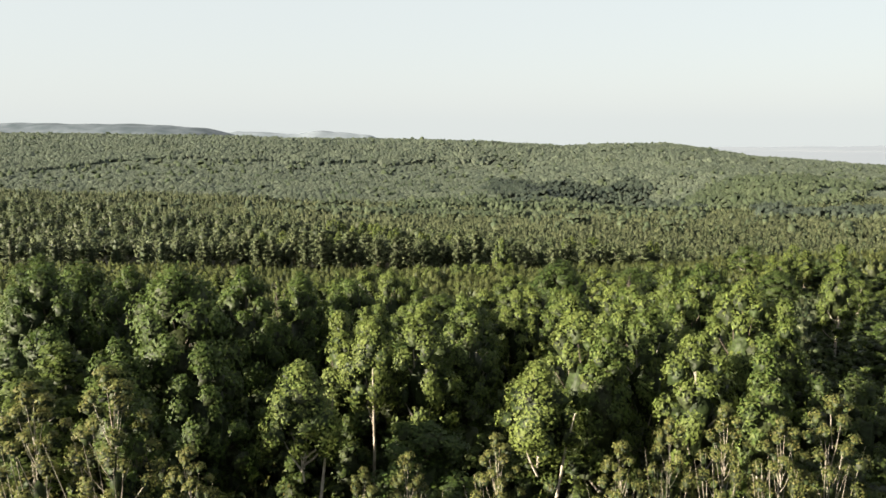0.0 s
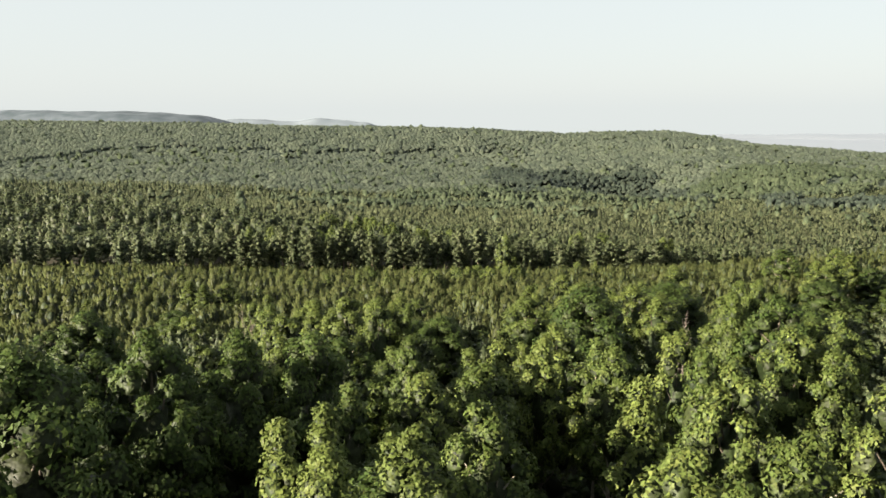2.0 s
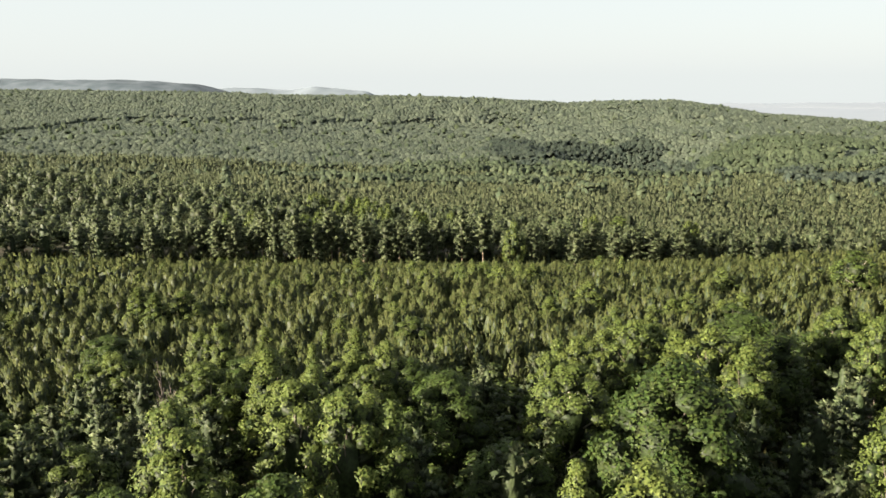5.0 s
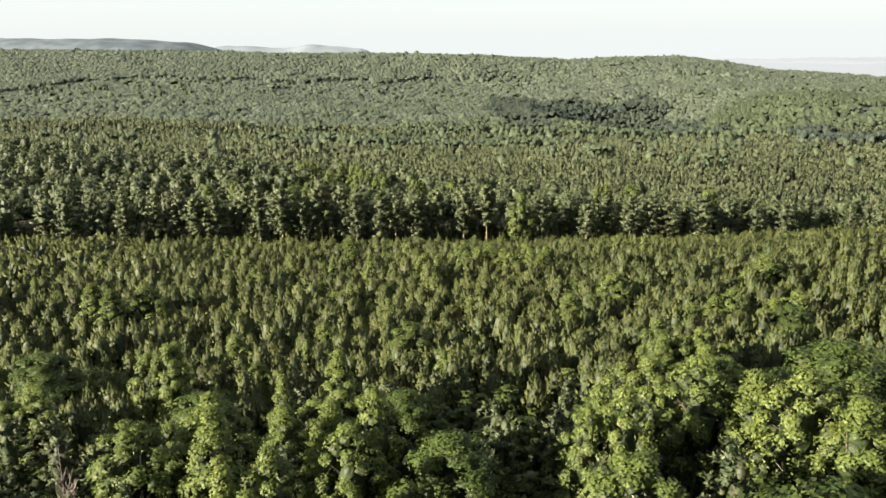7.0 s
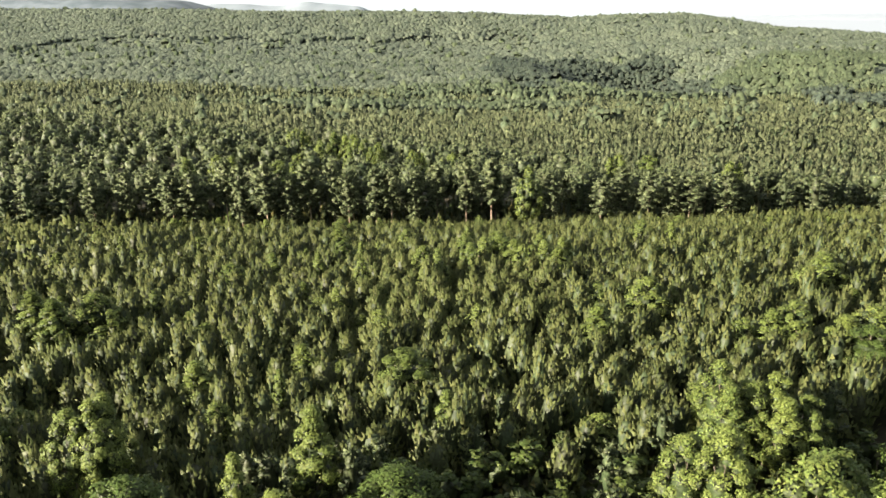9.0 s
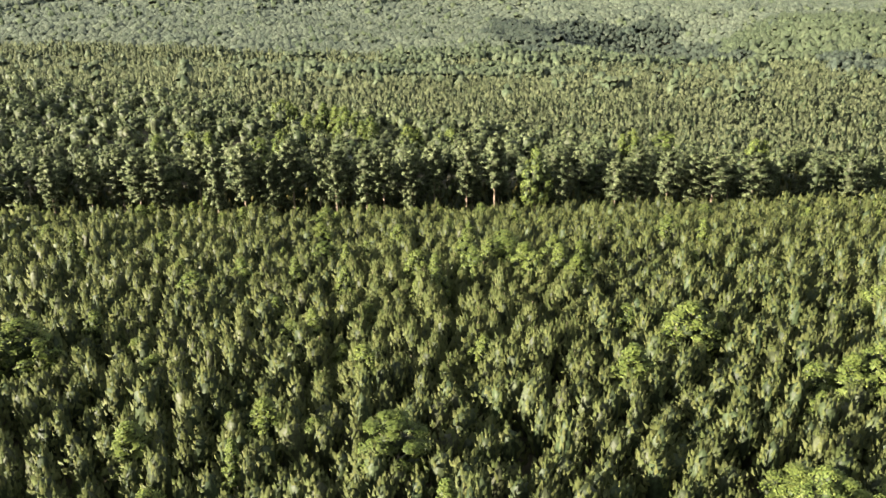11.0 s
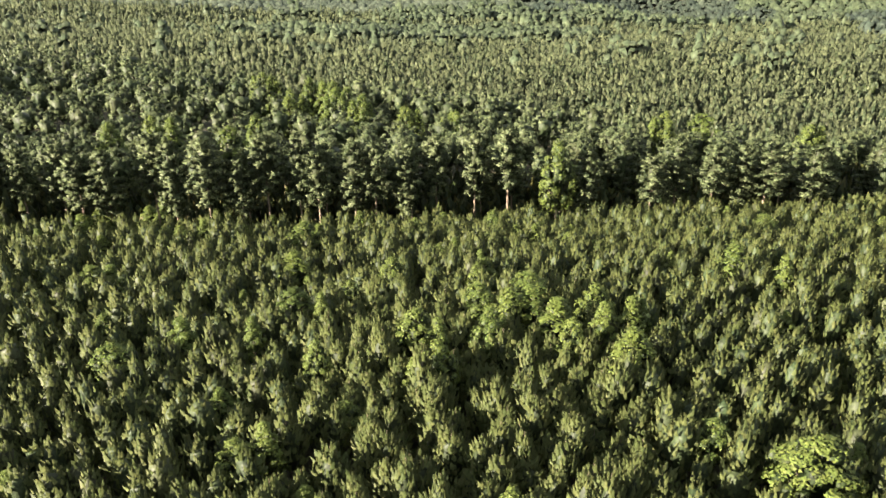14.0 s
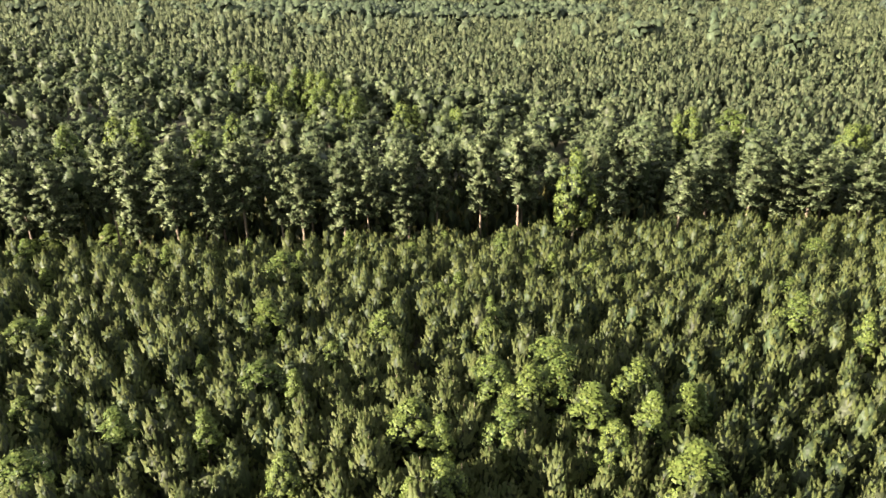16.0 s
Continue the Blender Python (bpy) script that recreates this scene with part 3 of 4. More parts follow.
MIDDLE = [
    (-4.8, 74.7, 39.8, 0.57, 6), (-5.3, 67.5, 41.2, 0.55, 4), (-7.0, 65.2, 41.5, 0.35, 4), (-2.4, 100.5, 35.3, 0.82, 6), (-0.0, 76.8, 39.6, 0.57, 5), (3.9, 80.4, 39.2, 1.03, 5),
    (13.0, 70.5, 41.7, 0.56, 6), (14.5, 85.6, 38.9, 0.66, 6), (18.8, 71.9, 41.8, 0.67, 5), (20.1, 81.4, 40.0, 0.72, 6), (31.2, 87.3, 39.6, 1.3, 5), (36.5, 107.2, 37.5, 1.28, 2),
    (-17.4, 111.8, 34.2, 1.02, 5), (-43.4, 119.4, 32.7, 1.21, 1), (-5.4, 119.1, 34.7, 1.32, 5), (-32.8, 99.1, 33.7, 1.37, 2)]
LATER = [
    (-16.3, 113.4, 34.2, 0.9, 6), (-20.1, 117.8, 33.9, 0.89, 5), (-11.5, 121.4, 34.3, 1.1, 5), (9.9, 92.5, 37.4, 0.84, 6), (14.4, 91.6, 37.8, 0.85, 6), (21.5, 91.4, 38.3, 0.79, 5),
    (35.0, 115.5, 37.2, 1.31, 5), (3.3, 89.5, 37.5, 0.71, 6), (6.0, 92.1, 37.2, 0.68, 5), (-1.9, 102.0, 35.3, 0.89, 5), (13.7, 151.2, 27.6, 1.24, 5), (26.4, 156.7, 28.1, 1.8, 5),
    (34.0, 150.5, 28.8, 1.85, 5), (12.3, 133.5, 31.1, 1.28, 3), (-8.9, 152.1, 26.2, 1.77, 6), (-16.6, 139.6, 27.3, 1.23, 6), (-22.3, 154.1, 25.3, 1.13, 5), (-49.9, 171.5, 18.5, 1.72, 6),
    (-27.5, 151.2, 25.1, 1.0, 6), (53.2, 203.4, 16.2, 1.56, 2)]
LAST = [
    (-36.3, 179.9, 20.5, 1.3, 5), (-13.8, 178.0, 20.0, 0.95, 6), (-6.4, 203.0, 14.0, 1.5, 3), (30.4, 190.2, 16.5, 1.5, 5), (26.6, 158.4, 27.6, 1.4, 5), (55.6, 208.6, 16.1, 1.75, 5),
    (-34.6, 206.2, 10.8, 1.27, 6), (-20.8, 209.7, 11.5, 0.9, 6), (-19.0, 169.1, 20.6, 0.69, 6), (46.7, 212.5, 15.5, 1.56, 6), (31.2, 228.4, 13.9, 1.03, 5), (21.2, 217.4, 13.7, 1.14, 6)]
GROVE = [
    (2.8, 271.5, 7.6, 0.83, 5), (10.3, 275.4, 7.3, 1.12, 5), (12.9, 264.0, 9.1, 1.09, 6), (18.6, 268.6, 8.7, 0.77, 5), (18.6, 261.7, 9.7, 0.81, 6), (3.9, 261.4, 9.1, 0.75, 5),
    (-2.8, 259.3, 9.0, 0.64, 6), (-5.7, 262.3, 8.5, 0.81, 5), (20.2, 252.4, 11.1, 1.11, 6), (-2.8, 251.7, 10.0, 0.67, 5), (13.6, 256.3, 10.3, 0.62, 5), (22.4, 263.1, 9.7, 0.76, 6),
    (6.9, 268.4, 8.2, 0.81, 5), (9.8, 269.5, 8.2, 1.01, 6)]
SINGLES = [
    (-27.2, 291.6, 3.6, 1.09, 6), (-29.8, 315.4, -0.9, 1.17, 5), (-69.3, 344.0, -7.1, 1.39, 5), (-78.3, 332.1, -4.6, 1.33, 5), (-79.3, 327.1, -3.4, 1.2, 6), (-59.0, 289.0, 3.2, 1.48, 6),
    (-36.9, 263.4, 6.9, 0.89, 6), (-27.2, 262.5, 7.4, 0.63, 6), (-19.3, 270.1, 6.9, 0.59, 6), (-17.3, 253.8, 9.0, 0.51, 5), (-43.1, 255.9, 7.4, 0.93, 5), (49.1, 279.6, 7.8, 0.71, 6),
    (44.6, 287.7, 6.0, 0.91, 5), (64.8, 325.1, -3.9, 1.04, 5), (-10.4, 286.3, 4.8, 0.69, 5), (-23.6, 272.5, 6.4, 0.9, 3), (-68.0, 229.0, 12.5, 1.15, 6), (-58.5, 230.0, 11.5, 1.15, 5), (-63.5, 226.5, 12.0, 1.1, 6),
    (62.7, 236.8, 14.8, 1.18, 5)]
AMONG_PINES = [
    (-64.6, 446.6, 1.9, 2.1, 5), (-45.7, 440.4, 1.4, 2.28, 6), (-50.4, 419.1, 1.5, 1.71, 5), (-37.6, 420.1, 1.1, 2.09, 6), (-28.9, 414.4, 0.9, 1.51, 5), (-12.7, 403.9, 0.4, 1.75, 6),
    (-0.6, 398.8, 0.1, 1.54, 6), (-56.4, 364.8, 5.2, 1.52, 3), (-79.9, 375.5, 4.8, 1.07, 5), (-74.9, 376.0, 4.6, 1.31, 6), (-87.0, 365.0, 6.1, 1.17, 5), (-53.9, 381.6, 3.5, 1.06, 5),
    (62.4, 400.9, -1.9, 1.62, 5), (74.7, 401.7, -2.2, 2.03, 3), (102.0, 389.8, -2.0, 1.51, 5), (-37.8, 433.7, 1.1, 1.96, 5), (24.0, 347.0, 5.7, 0.8, 5)]
SLOPE = [
    (89.2, 206.6, 22.5, 1.56, 5), (101.3, 221.7, 22.1, 1.57, 5), (87.9, 227.8, 20.9, 1.99, 3), (58.4, 173.6, 24.9, 1.62, 5), (52.3, 134.5, 29.3, 0.96, 0), (30.8, 182.6, 21.6, 2.04, 5),
    (21.6, 169.1, 23.0, 1.38, 5), (41.9, 109.1, 31.3, 0.80, 3), (29.5, 97.3, 31.9, 0.66, 5), (19.9, 94.3, 32.2, 0.56, 5), (19.8, 107.0, 31.4, 0.57, 1), (10.2, 116.6, 29.8, 0.85, 6),
    (4.6, 106.3, 30.2, 0.54, 5), (4.9, 93.7, 33.1, 0.71, 6), (30.5, 109.0, 30.3, 0.60, 2), (40.3, 162.7, 26.5, 1.56, 0), (-8.3, 96.2, 30.4, 0.48, 5), (-15.2, 108.1, 28.3, 0.60, 6),
    (-18.0, 102.7, 28.0, 0.63, 6), (-33.1, 117.9, 25.1, 0.80, 3), (-49.9, 130.8, 23.3, 0.96, 4), (-26.5, 120.3, 25.0, 0.91, 1), (-23.7, 103.7, 28.7, 0.69, 0), (-16.8, 165.3, 20.7, 1.44, 5),
    (-28.0, 158.6, 20.1, 0.70, 5), (-57.8, 190.0, 14.4, 1.65, 1), (-94.0, 225.1, 8.3, 1.35, 6), (-3.6, 133.1, 24.0, 0.68, 2), (-9.4, 112.7, 26.8, 0.49, 5), (-23.6, 95.8, 28.0, 0.47, 2)]
SAPLINGS = [
    (-20.8, 42.0, 43.0, 1.01, 8), (-19.1, 43.0, 44.2, 1.14, 8), (-16.4, 42.0, 43.9, 1.03, 8), (-14.3, 41.0, 42.1, 0.88, 8), (-20.7, 40.0, 41.8, 0.85, 8), (-12.0, 41.0, 39.8, 0.69, 8),
    (-2.9, 43.0, 37.6, 0.58, 8), (4.8, 44.0, 39.3, 0.58, 8), (7.2, 43.0, 38.7, 0.51, 8), (11.9, 44.0, 38.9, 0.59, 8), (15.0, 45.0, 39.9, 0.67, 8), (18.2, 45.0, 40.6, 0.75, 8),
    (21.1, 44.0, 40.3, 0.75, 8), (24.4, 45.0, 41.3, 0.85, 8), (25.9, 44.0, 42.3, 0.92, 8), (-0.4, 44.0, 38.2, 0.58, 8)]
used, taken = set(), [(29.0, 105.0, 4.0), (25.4, 99.0, 5.0), (25.4, 103.5, 3.0), (-29.5, 140.5, 4.0), (-28.5, 135.5, 4.5), (-7.3, 43.5, 2.5), (7.8, 44.5, 2.5), (-4.0, 52.5, 1.5)]      # openings


def put_one(protos, k, m, scale):
    """The kind's first tree itself, and copies of it after that."""
    if protos[k].name in used:
        ob = copy_thing(protos[k], m)
    else:
        ob = protos[k]
        used.add(ob.name)
        ob.matrix_basis = m
    ob.scale = scale
    return ob


def plant(x, y, top, wide, k):
    if k in (5, 6) and wide * SPAN[k] > 4.3:                  # a broad one is a clump of three
        w, a = wide * SPAN[k], rng.uniform(0, 6.28)
        for n, (part_top, kind) in enumerate(((top, 5), (top - 0.9, 6), (top - 1.7, 5))):
            b = a + n * 2.1
            plant(x + math.cos(b) * w * 0.42, y + math.sin(b) * w * 0.42, part_top, w * 0.6 / SPAN[kind], kind)
        return
    if any((x - u) ** 2 + (y - w) ** 2 < 6 for u, w, r in taken):
        return
    if k in (5, 6) and y < 135 and len(taken) % 2:
        k -= 2
    z = float(ground_z(x, y))
    h = max(7.0, top - z) / 18.0
    wide = min(max(wide, 0.85 * h), 1.85 * h)
    put_one(kinds if y < 205 or k > 6 else outer_kinds, k, pose(x, y, z, 0, 0, rng.uniform(0, 360)), (wide, wide, h))
    taken.append((x, y, wide * SPAN[k]))


for places in (SAPLINGS, BELT, FRONT, MIDDLE, LATER, LAST, SLOPE, GROVE, SINGLES, AMONG_PINES):
    for x, y, top, wide, k in places:
        plant(x, y, top, wide, k)

bx, by = rows_of_trees(-110, 125, 40, 250, 4.6, 20, 0.33)
order = rng.permutation(len(bx))
for i in order:
    x, y = bx[i], by[i]
    if len(taken) > 285:
        break
    if not in_view(x, y, 5) or y > broadleaf_limit(x) - 3:
        continue
    if any((x - u) ** 2 + (y - w) ** 2 < (0.62 * r + 1.7) ** 2 for u, w, r in taken):
        continue
    h = float(np.interp(y, [40, 60, 110, 160, 200], [15, 17, 18, 15, 12])) * rng.uniform(0.66, 0.95)
    k = int(rng.choice(7, p=[0.20, 0.24, 0.22, 0.12, 0.08, 0.07, 0.07]))
    plant(x, y, float(ground_z(x, y)) + h, rng.uniform(0.9, 1.3), k)

for x, y, h in ((25.4, 104.0, 20.0), (-30.4, 141.5, 18.5), (-28.4, 139.0, 16.5)):
    z = float(ground_z(x, y))
    dead_tree(h, "bare grey dead tree among green crowns").matrix_world = pose(x, y, z)

# thicket of smaller broadleaf trees that closes the canopy, with added ones out of view
low_kinds = [broad_crown(14.0, r, 4.0, 10, 250, 0.55, p, 0.6, (4, 3))[0] for r, p in ((2.7, False), (2.4, True), (3.0, False), (2.5, True))]
hx, hy = rows_of_trees(-190, 190, 38, 240, 4.1, 12, 0.3)
free = np.ones(len(hx), bool)
for u, w, r in taken:
    free &= (hx - u) ** 2 + (hy - w) ** 2 > (0.62 * r + 0.9) ** 2
k = free & (np.abs(hx) < 0.58 * hy + 70) & (hy < broadleaf_limit(hx) - 2)
hx, hy = hx[k], hy[k]
high = np.interp(hy, [40, 64, 78, 140, 180], [0.55, 0.95, 0.52, 0.50, 0.45]) * rng.uniform(0.72, 1.1, len(hx))
girth = rng.uniform(0.9, 1.2, len(hx))
seen = np.abs(hx) < 0.58 * hy + 5
# Added trees beside the view, never seen; their height throws shade on the belt.
unseen_trees = [broad_crown(14.0, 3.0, 4.0, 4, 32, 1.2, False, 0.6, (4, 3))[0] for _ in range(3)]
fine = [broad_crown(14.0, r, 4.0, 18, 1400, 0.26, p, 0.6, (5, 3))[0] for r, p in ((2.7, False), (2.4, True), (3.0, False))]
for mask, shapes in ((seen & (hy > 72), low_kinds), (seen & (hy <= 72), fine), (~seen, unseen_trees)):
    sel = np.nonzero(mask)[0]
    scatter(shapes, hx[sel], hy[sel], ground_z(hx[sel], hy[sel]), np.stack([girth[sel], high[sel] * (np.where(hy[sel] < 62, 0.7, 1.55) if shapes is unseen_trees else 1.0)], 1), rng.uniform(0, 6.28, len(sel)),
            "broadleaf_thicket", THICKET, "dense thicket of dark-green broadleaf trees, continued unseen at the sides for shade", "thicket", False)


# brush under and between the broadleaf trees
def bushes(count, size):
    made = []
    for i in range(4):
        d = on_ball(count)
        d[:, 2] = np.abs(d[:, 2])
        p = d * np.array([1.7, 1.7, 3.0]) * rng.uniform(0.6, 1.1, (count, 1))
        made.append(join([leaves(p, unit(d + rng.normal(scale=0.5, size=(count, 3))), size * rng.uniform(0.6, 1.3, count), d), inner(lump((0, 0, 1.0), (1.0, 1.0, 1.5), 5, 3, 0.2))]))
    return made


ux, uy = rows_of_trees(-130, 140, 34, 230, 3.5, 33, 0.3)
k = in_view(ux, uy, 10) & (uy < broadleaf_limit(ux) + 4) & ~((uy < 50) & ((np.abs(ux + 7.3) < 2.4) | (np.abs(ux - 7.8) < 0.5) | (np.abs(ux + 4) < 1.2)))
ux, uy = ux[k], uy[k]
sc = np.stack([rng.uniform(0.8, 1.3, len(ux)), rng.uniform(0.5, 1.3, len(ux)) * np.interp(uy, [34, 58, 75], [2.7, 2.4, 1.3])], 1)
for mask, shapes in ((uy < 72, bushes(320, 0.19)), (uy >= 72, bushes(34, 0.75))):
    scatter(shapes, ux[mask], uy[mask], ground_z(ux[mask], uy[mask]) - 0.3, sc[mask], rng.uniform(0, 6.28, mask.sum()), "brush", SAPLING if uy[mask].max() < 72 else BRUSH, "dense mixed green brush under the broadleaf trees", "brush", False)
# Added bushes that stand in for the deep shade under the grown pines.
ux, uy = rows_of_trees(-260, 160, 295, 400, 3.6, 17, 0.3)
k = (uy > stand_edge(ux) + 1) & (uy < stand_edge(ux) + 40)
ux, uy = ux[k], uy[k]
sc = np.stack([rng.uniform(1.0, 1.6, len(ux)), rng.uniform(0.8, 1.4, len(ux)) * np.interp(uy - stand_edge(ux), [0, 8, 20], [0.7, 1.6, 3.2])], 1)
scatter(bushes(26, 0.8), ux, uy, ground_z(ux, uy) - 0.3, sc, rng.uniform(0, 6.28, len(ux)), "undergrowth", BRUSH, "bushes added for the dark beneath the grown pines", "brush", False)

# ---- young pine plantation ----
yx, yy = rows_of_trees(-270, 250, 150, 385, 3.2, 35, 0.20)
free = np.ones(len(yx), bool)
for u, w, r in taken:
    free &= (yx - u) ** 2 + (yy - w) ** 2 > (0.55 * r + 0.5) ** 2
k = free & (rng.uniform(size=len(yx)) > 0.06) & in_view(yx, yy, 32) & (yy > broadleaf_limit(yx) + rng.normal(scale=4, size=len(yx))) & (yy < stand_edge(yx) + 2)
yx, yy = yx[k], yy[k]
tall = np.clip(rng.normal(0.96, 0.12, len(yx)) + 0.10 * np.sin(yx * 0.31) * np.sin(yy * 0.27), 0.5, 1.3)
wide = rng.uniform(0.82, 1.2, len(yx))
near = np.abs(yx) < 92
green = (np.abs(yx) < 0.5 * (yy - 60)) & (rng.uniform(size=len(yx)) < np.where(yx < 10, 0.045, 0.025)) & (yy > 190)
for n, i in enumerate(np.nonzero(green)[0][:120]):            # light-green broadleaf trees that have come up between the rows
    put_one(outer_kinds, 5 + n % 2, pose(yx[i], yy[i], float(ground_z(yx[i], yy[i])), 0, 0, rng.uniform(0, 360)), (wide[i] * 0.60, wide[i] * 0.60, 0.48 * tall[i]))
yx, yy, tall, wide, near = yx[~green], yy[~green], tall[~green], wide[~green], near[~green]
one = np.nonzero((np.abs(yx) < 19) & (yy > 222) & (yy < 280))[0][:300]
rest = near.copy()
rest[one] = False
young_kinds = [young_pine(9.0, r, 320, "bushy young pine with upright olive-green sprays") for r in (1.75, 1.95, 1.6, 1.85)]
for n, i in enumerate(one):
    put_one(young_kinds, n % 4, pose(yx[i], yy[i], float(ground_z(yx[i], yy[i])), 0, 0, rng.uniform(0, 360)), (wide[i], wide[i], tall[i]))
for mask, count, size, fat, label in ((rest, 140, 1.02, 1.05, "dense plantation of bushy olive-green young pines"), (~near, 26, 1.6, 1.5, "outer rows of bushy olive-green young pines")):
    protos = [young_crown(9.0, r, count, size, fat) for r in (1.75, 1.95, 1.6, 1.85, 1.7)]
    sel = np.nonzero(mask)[0]
    scatter(protos, yx[sel], yy[sel], ground_z(yx[sel], yy[sel]), np.stack([wide[sel], tall[sel]], 1), rng.uniform(0, 6.28, len(sel)), "young_pines", YOUNG, label, "young pines")

# taller pines mixed into the broadleaf belt
px, py = rows_of_trees(-90, 90, 100, 195, 3.4, 40, 0.3)
free = np.ones(len(px), bool)
for u, w, r in taken:
    free &= (px - u) ** 2 + (py - w) ** 2 > (0.55 * r + 0.8) ** 2
k = free & in_view(px, py, 2) & (py < broadleaf_limit(px) + 2) & (rng.uniform(size=len(px)) < 0.12)
px, py = px[k], py[k]
high = np.interp(py, [100, 140, 185], [1.15, 1.0, 0.8]) * rng.uniform(0.75, 1.15, len(px))
mixed = [mature_crown(12.5, r, 22, 18, 0.25, 0.8)[0] for r in (1.9, 1.7, 2.1)]
scatter(mixed, px, py, ground_z(px, py), np.stack([high * rng.uniform(0.9, 1.1, len(px)), high], 1), rng.uniform(0, 6.28, len(px)), "mixed_pines", MATURE, "olive-green pines mixed among the broadleaf trees", "young pines")

# ---- grown pine stand behind ----
EDGE_PINES = [(-75.7, 333.6, 8.5, 1.46), (-66.9, 338.0, 11.2, 1.32), (-61.9, 335.7, 9.8, 1.31), (-54.7, 336.8, 9.8, 1.51),
    (-47.7, 337.8, 5.8, 1.08), (-42.5, 341.6, 9.7, 1.6), (-35.5, 342.7, 9.3, 1.06), (-30.9, 340.4, 6.1, 1.18), (-22.8, 341.6, 7.6, 1.38), (-18.0, 342.3, 7.3, 1.28),
    (-11.0, 343.3, 4.6, 1.18), (-4.3, 347.4, 7.4, 1.18), (4.9, 348.7, 8.2, 1.3), (13.0, 350.0, 8.3, 1.53), (31.9, 349.8, 3.0, 1.37), (47.6, 352.1, 0.8, 1.31), (54.7, 356.2, 3.8, 1.45),
    (63.0, 354.4, 2.6, 1.61), (70.6, 355.6, 1.8, 1.39), (77.2, 356.6, 0.8, 1.81), (89.5, 358.4, 0.9, 1.74), (-81.2, 332.8, 8.0, 1.36)]
pine_kinds = [mature_pine(24.0, r, low, "grown pine with a bare trunk and grey-green crown") for r, low in ((2.8, 0.42), (3.0, 0.52), (2.6, 0.38), (2.9, 0.47))]
stood = []
for n, (x, y, top, w) in enumerate(EDGE_PINES):
    z = float(ground_z(x, y))
    put_one(pine_kinds, n % 4, pose(x, y, z, 0, 0, rng.uniform(0, 360)), (w * 0.86, w * 0.86, (top - z) / 24.0))
    stood.append((x, y))


def stand_back(x):
    """The far side of the grown stand."""
    return np.interp(x, [-300, -130, -40, 20, 60, 150, 260], [550, 490, 455, 440, 405, 395, 420])


mx, my = rows_of_trees(-330, 300, 300, 560, 8.8, 8, 0.25)
free = np.ones(len(mx), bool)
for u, w in stood:
    free &= (mx - u) ** 2 + (my - w) ** 2 > 4.8 ** 2
for u, w, r in taken:
    free &= (mx - u) ** 2 + (my - w) ** 2 > (0.6 * r + 2.6) ** 2
k = free & in_view(mx, my) & (my > stand_edge(mx) + 1) & (my < stand_back(mx)) & ~((my < stand_edge(mx) + 7) & (mx > -84) & (mx < 92))
mx, my = mx[k], my[k]
tall = rng.uniform(0.76, 1.03, len(mx)) * np.interp(mx, [-100, 0, 60, 200], [1.0, 0.96, 0.86, 0.84])
wide = rng.uniform(0.84, 1.16, len(mx))
first = np.nonzero((my < stand_edge(mx) + 14) & (np.abs(mx) < 110))[0][:80]
for n, i in enumerate(first):
    put_one(pine_kinds, n % 4, pose(mx[i], my[i], float(ground_z(mx[i], my[i])), 0, 0, rng.uniform(0, 360)), (wide[i], wide[i], tall[i]))
left = np.ones(len(mx), bool)
left[first] = False
front = left & (my < stand_edge(mx) + 48) & (np.abs(mx) < 130)
rim = left & (my < stand_edge(mx) + 16)
for mask, lobes, per, size, low in ((rim, 30, 18, 1.3, 0.30), (front & ~rim, 40, 1300, 0.42, 0.56), (left & ~front & ~rim, 18, 360, 0.66, 0.60)):
    if low < 0.5:
        protos = [mature_crown(24.0, r, lobes, per, low, size)[0] for r in (3.0, 3.5, 2.8, 3.2)]
    else:                                                     # rounded tops of the closed canopy
        protos = [broad_crown(24.0, r, 24.0 * low, lobes, per, size, False, 1.3, (4, 3), 0.72, 0.62)[0] for r in (4.1, 4.7, 3.6, 4.4)]
    sel = np.nonzero(mask)[0]
    scatter(protos, mx[sel], my[sel], ground_z(mx[sel], my[sel]), np.stack([wide[sel], tall[sel]], 1), rng.uniform(0, 6.28, len(sel)),
            "grown_pines", MATURE, "dense stand of grey-green grown pines", "pine stand")

# ---- woods beyond, up to the ridge ----
def far_tree(r, fine, pointed):
    """A crown seen from afar, one unit high: an egg-shaped top, with lesser heaps round it where it is broad."""
    pieces = [egg(r, 0.22, 6, 0.16) if fine else egg(r, 0.35, 5, 0.2, True)]
    if not pointed:
        for k in range(2 if fine else 1):
            a = rng.uniform(0, 6.283)
            pieces.append(lump((math.cos(a) * r * 0.62, math.sin(a) * r * 0.62, rng.uniform(0.55, 0.85)), (r * 0.5, r * 0.5, 0.16), 4, 3, 0.2))
    return join(pieces)


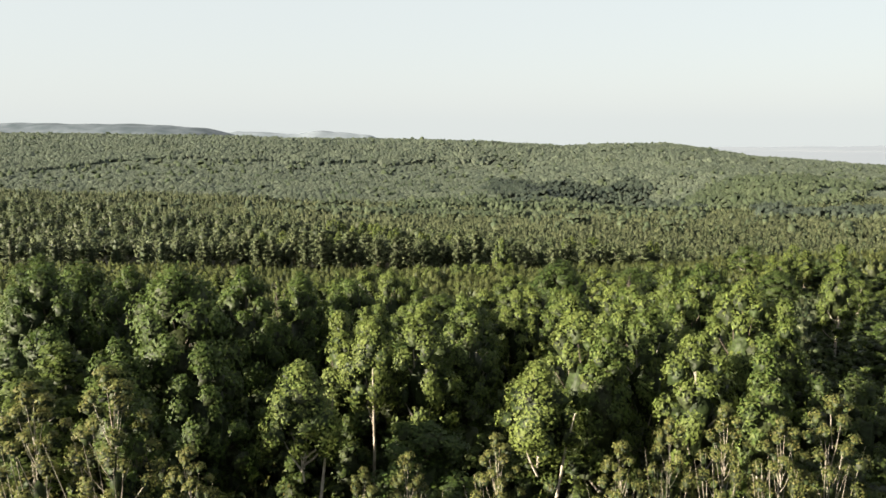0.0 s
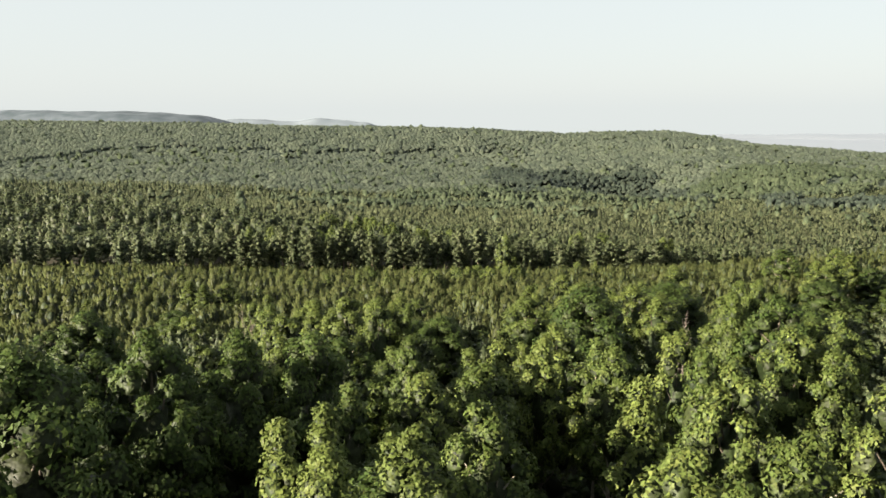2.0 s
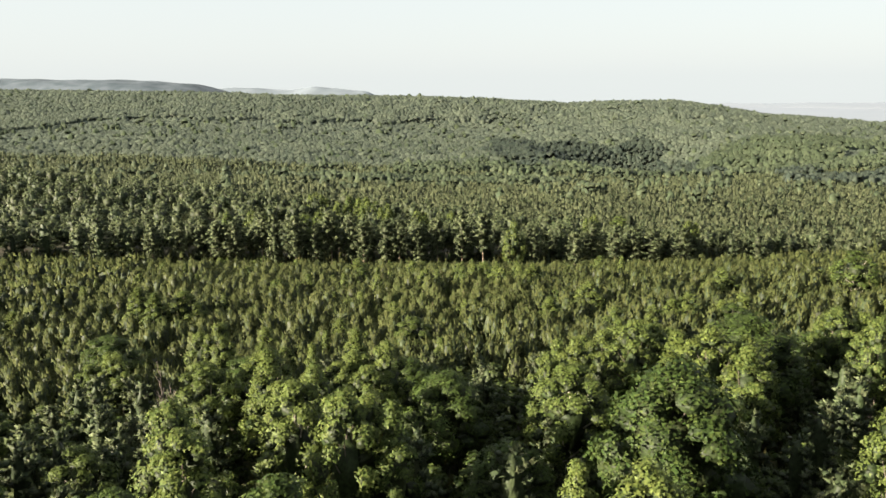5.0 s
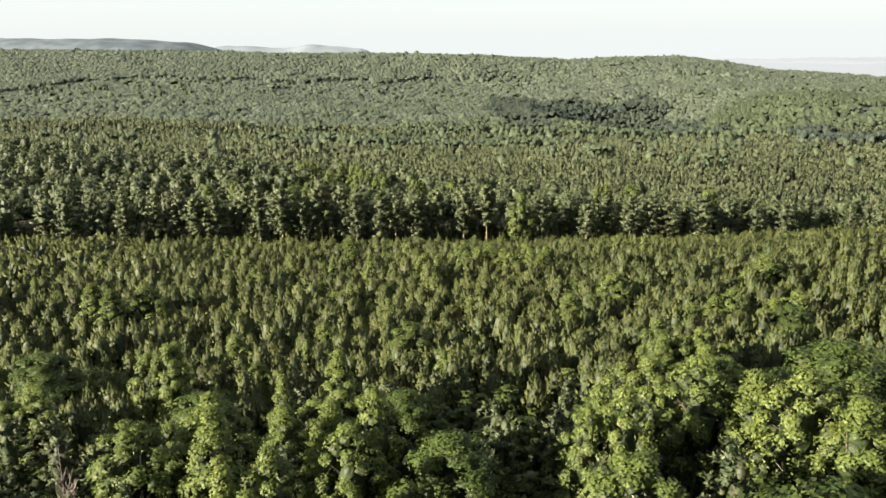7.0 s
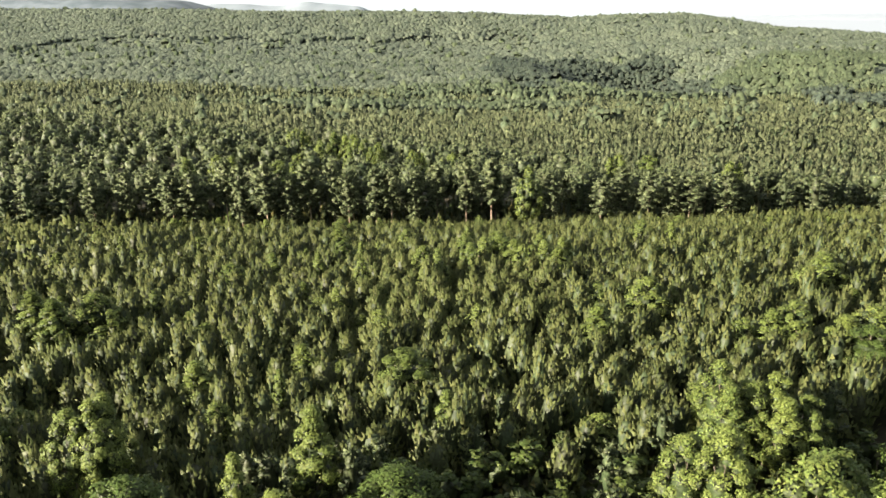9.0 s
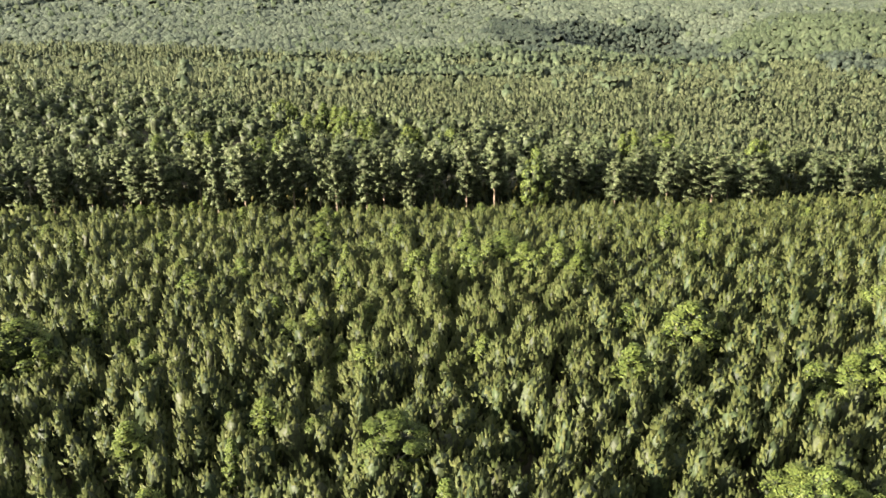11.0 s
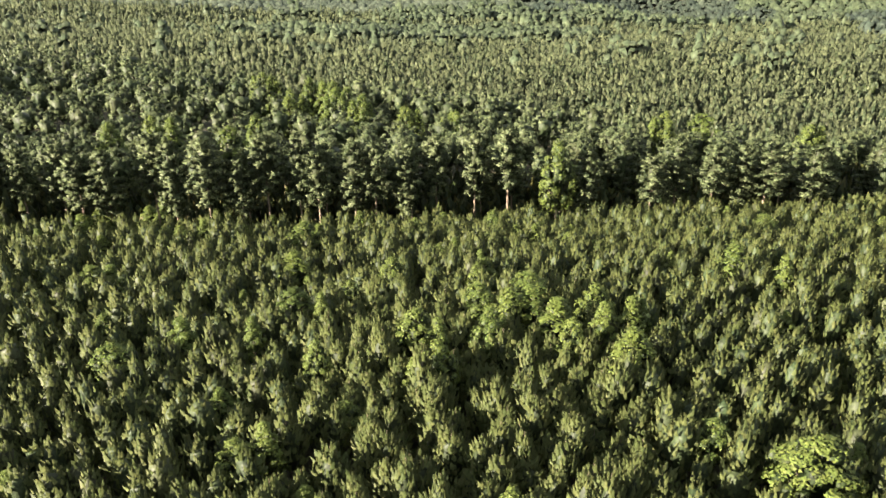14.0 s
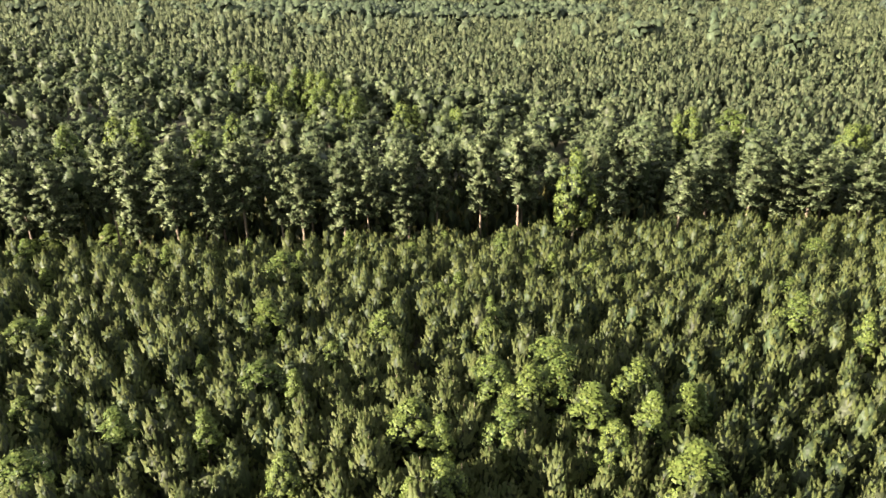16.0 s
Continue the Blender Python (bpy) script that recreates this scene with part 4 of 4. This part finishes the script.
def stand_height(x, y):
    """Stands of unlike age: heights step at their borders."""
    h = np.full(len(x), 9.5)
    y = y + 16 * np.sin(x * 0.045) + 10 * np.sin(x * 0.11 + 1) + rng.normal(scale=5, size=len(x))
    h = np.where((y > 787 + 0.25 * (x + 392)) & (x < 60), 11.0, h)
    h = np.where((y > np.interp(x, [-450, -370, -250, -90, 0], [900, 1048, 1174, 1269, 1290])) & (x < 120), 8.5, h)
    h = np.where((y > np.interp(x, [-590, -540, -465, -306, -157, 0], [1045, 1290, 1311, 1352, 1395, 1457])) & (x < 150), 13.5, h)
    h = np.where((y > 1560 + 0.1 * x) & (x < 150), 11.5, h)
    h = np.where((x > 150) & (y > 1150 + 0.2 * x), 12.0, h)
    h = np.where((x > 380) & (x < 600) & (y > 1430) & (y < 1475), 16.0, h)
    return h


def clump(x, y, u, w, a, b):
    return np.hypot((x - u) / a, (y - w) / b) * (1 + 0.18 * np.sin(x * 0.06) + 0.18 * np.sin(y * 0.05)) < 1


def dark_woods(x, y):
    # The large clump paints the hollow's shade; the two small ones are darker trees.
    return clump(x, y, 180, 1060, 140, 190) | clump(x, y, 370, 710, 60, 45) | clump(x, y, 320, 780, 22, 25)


def bright_woods(x, y):
    return clump(x, y, 200, 830, 240, 45) | clump(x, y, 360, 1000, 160, 120) | clump(x, y, -20, 720, 110, 50)


for ya, yb, gap, fine in ((380, 560, 4.6, True), (560, 860, 4.6, True), (860, 1250, 5.5, False), (1250, 1770, 6.6, False)):
    fx, fy = rows_of_trees(-0.62 * yb - 20, 0.62 * yb + 20, ya, yb, gap, 12, 0.25)
    k = in_view(fx, fy, 6) & (fy > np.maximum(stand_edge(fx) + 30, stand_back(fx) + 3))
    fx, fy = fx[k], fy[k]
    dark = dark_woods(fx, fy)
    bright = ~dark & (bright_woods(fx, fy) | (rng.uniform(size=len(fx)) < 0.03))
    for mask, mat, pointed, name, label in ((~dark & ~bright, FARPINE, True, "far_pines", "far-off stands of planted pines, greyed for haze"), (bright, FARLEAF, False, "far_broadleaf_woods", "far-off rounded light-green broadleaf woods, greyed for haze"),
                                            (dark, DARKLEAF, False, "far_dark_woods", "far-off broadleaf woods, dark trees and a hollow darkened for shade")):
        sel = np.nonzero(mask)[0]
        if not pointed:
            sel = sel[rng.uniform(size=len(sel)) < 0.75]
        if not len(sel):
            continue
        protos = [far_tree(gap * ((0.54 if fine else 0.80) if pointed else 0.74), fine, pointed) for _ in range(8)]
        if not pointed and ya < 500:
            protos = [(v * np.array([1, 1, 0.1, 1, 1, 1, 1]), t) for v, t in (broad_crown(10.0, 2.6, 3.0, 7, 70, 0.9, False, 0.6, (4, 3))[0] for _ in range(3))]
        if pointed and ya < 600:
            protos = [(v * np.array([1, 1, 1 / 9.0, 1, 1, 1, 1]), t) for v, t in (young_crown(9.0, r, 22 if ya < 500 else 10, 1.7 if ya < 500 else 2.3, 1.5 if ya < 500 else 1.7, (5, 3)) for r in (2.1, 2.3, 1.9, 2.2))]
        hh = (stand_height(fx[sel], fy[sel]) if pointed else 14.0) * rng.uniform(0.90, 1.08, len(sel))
        hh = hh * (1 + 0.13 * np.sin(fx[sel] * 0.09 + 3 * np.sin(fy[sel] * 0.03)) * np.sin(fy[sel] * 0.10 + 2 * np.sin(fx[sel] * 0.04)))
        girth = rng.uniform(0.8, 1.25, len(sel))
        old = rng.uniform(size=len(sel)) < 0.05
        girth[old] *= 1.3
        hh[old] *= 1.15
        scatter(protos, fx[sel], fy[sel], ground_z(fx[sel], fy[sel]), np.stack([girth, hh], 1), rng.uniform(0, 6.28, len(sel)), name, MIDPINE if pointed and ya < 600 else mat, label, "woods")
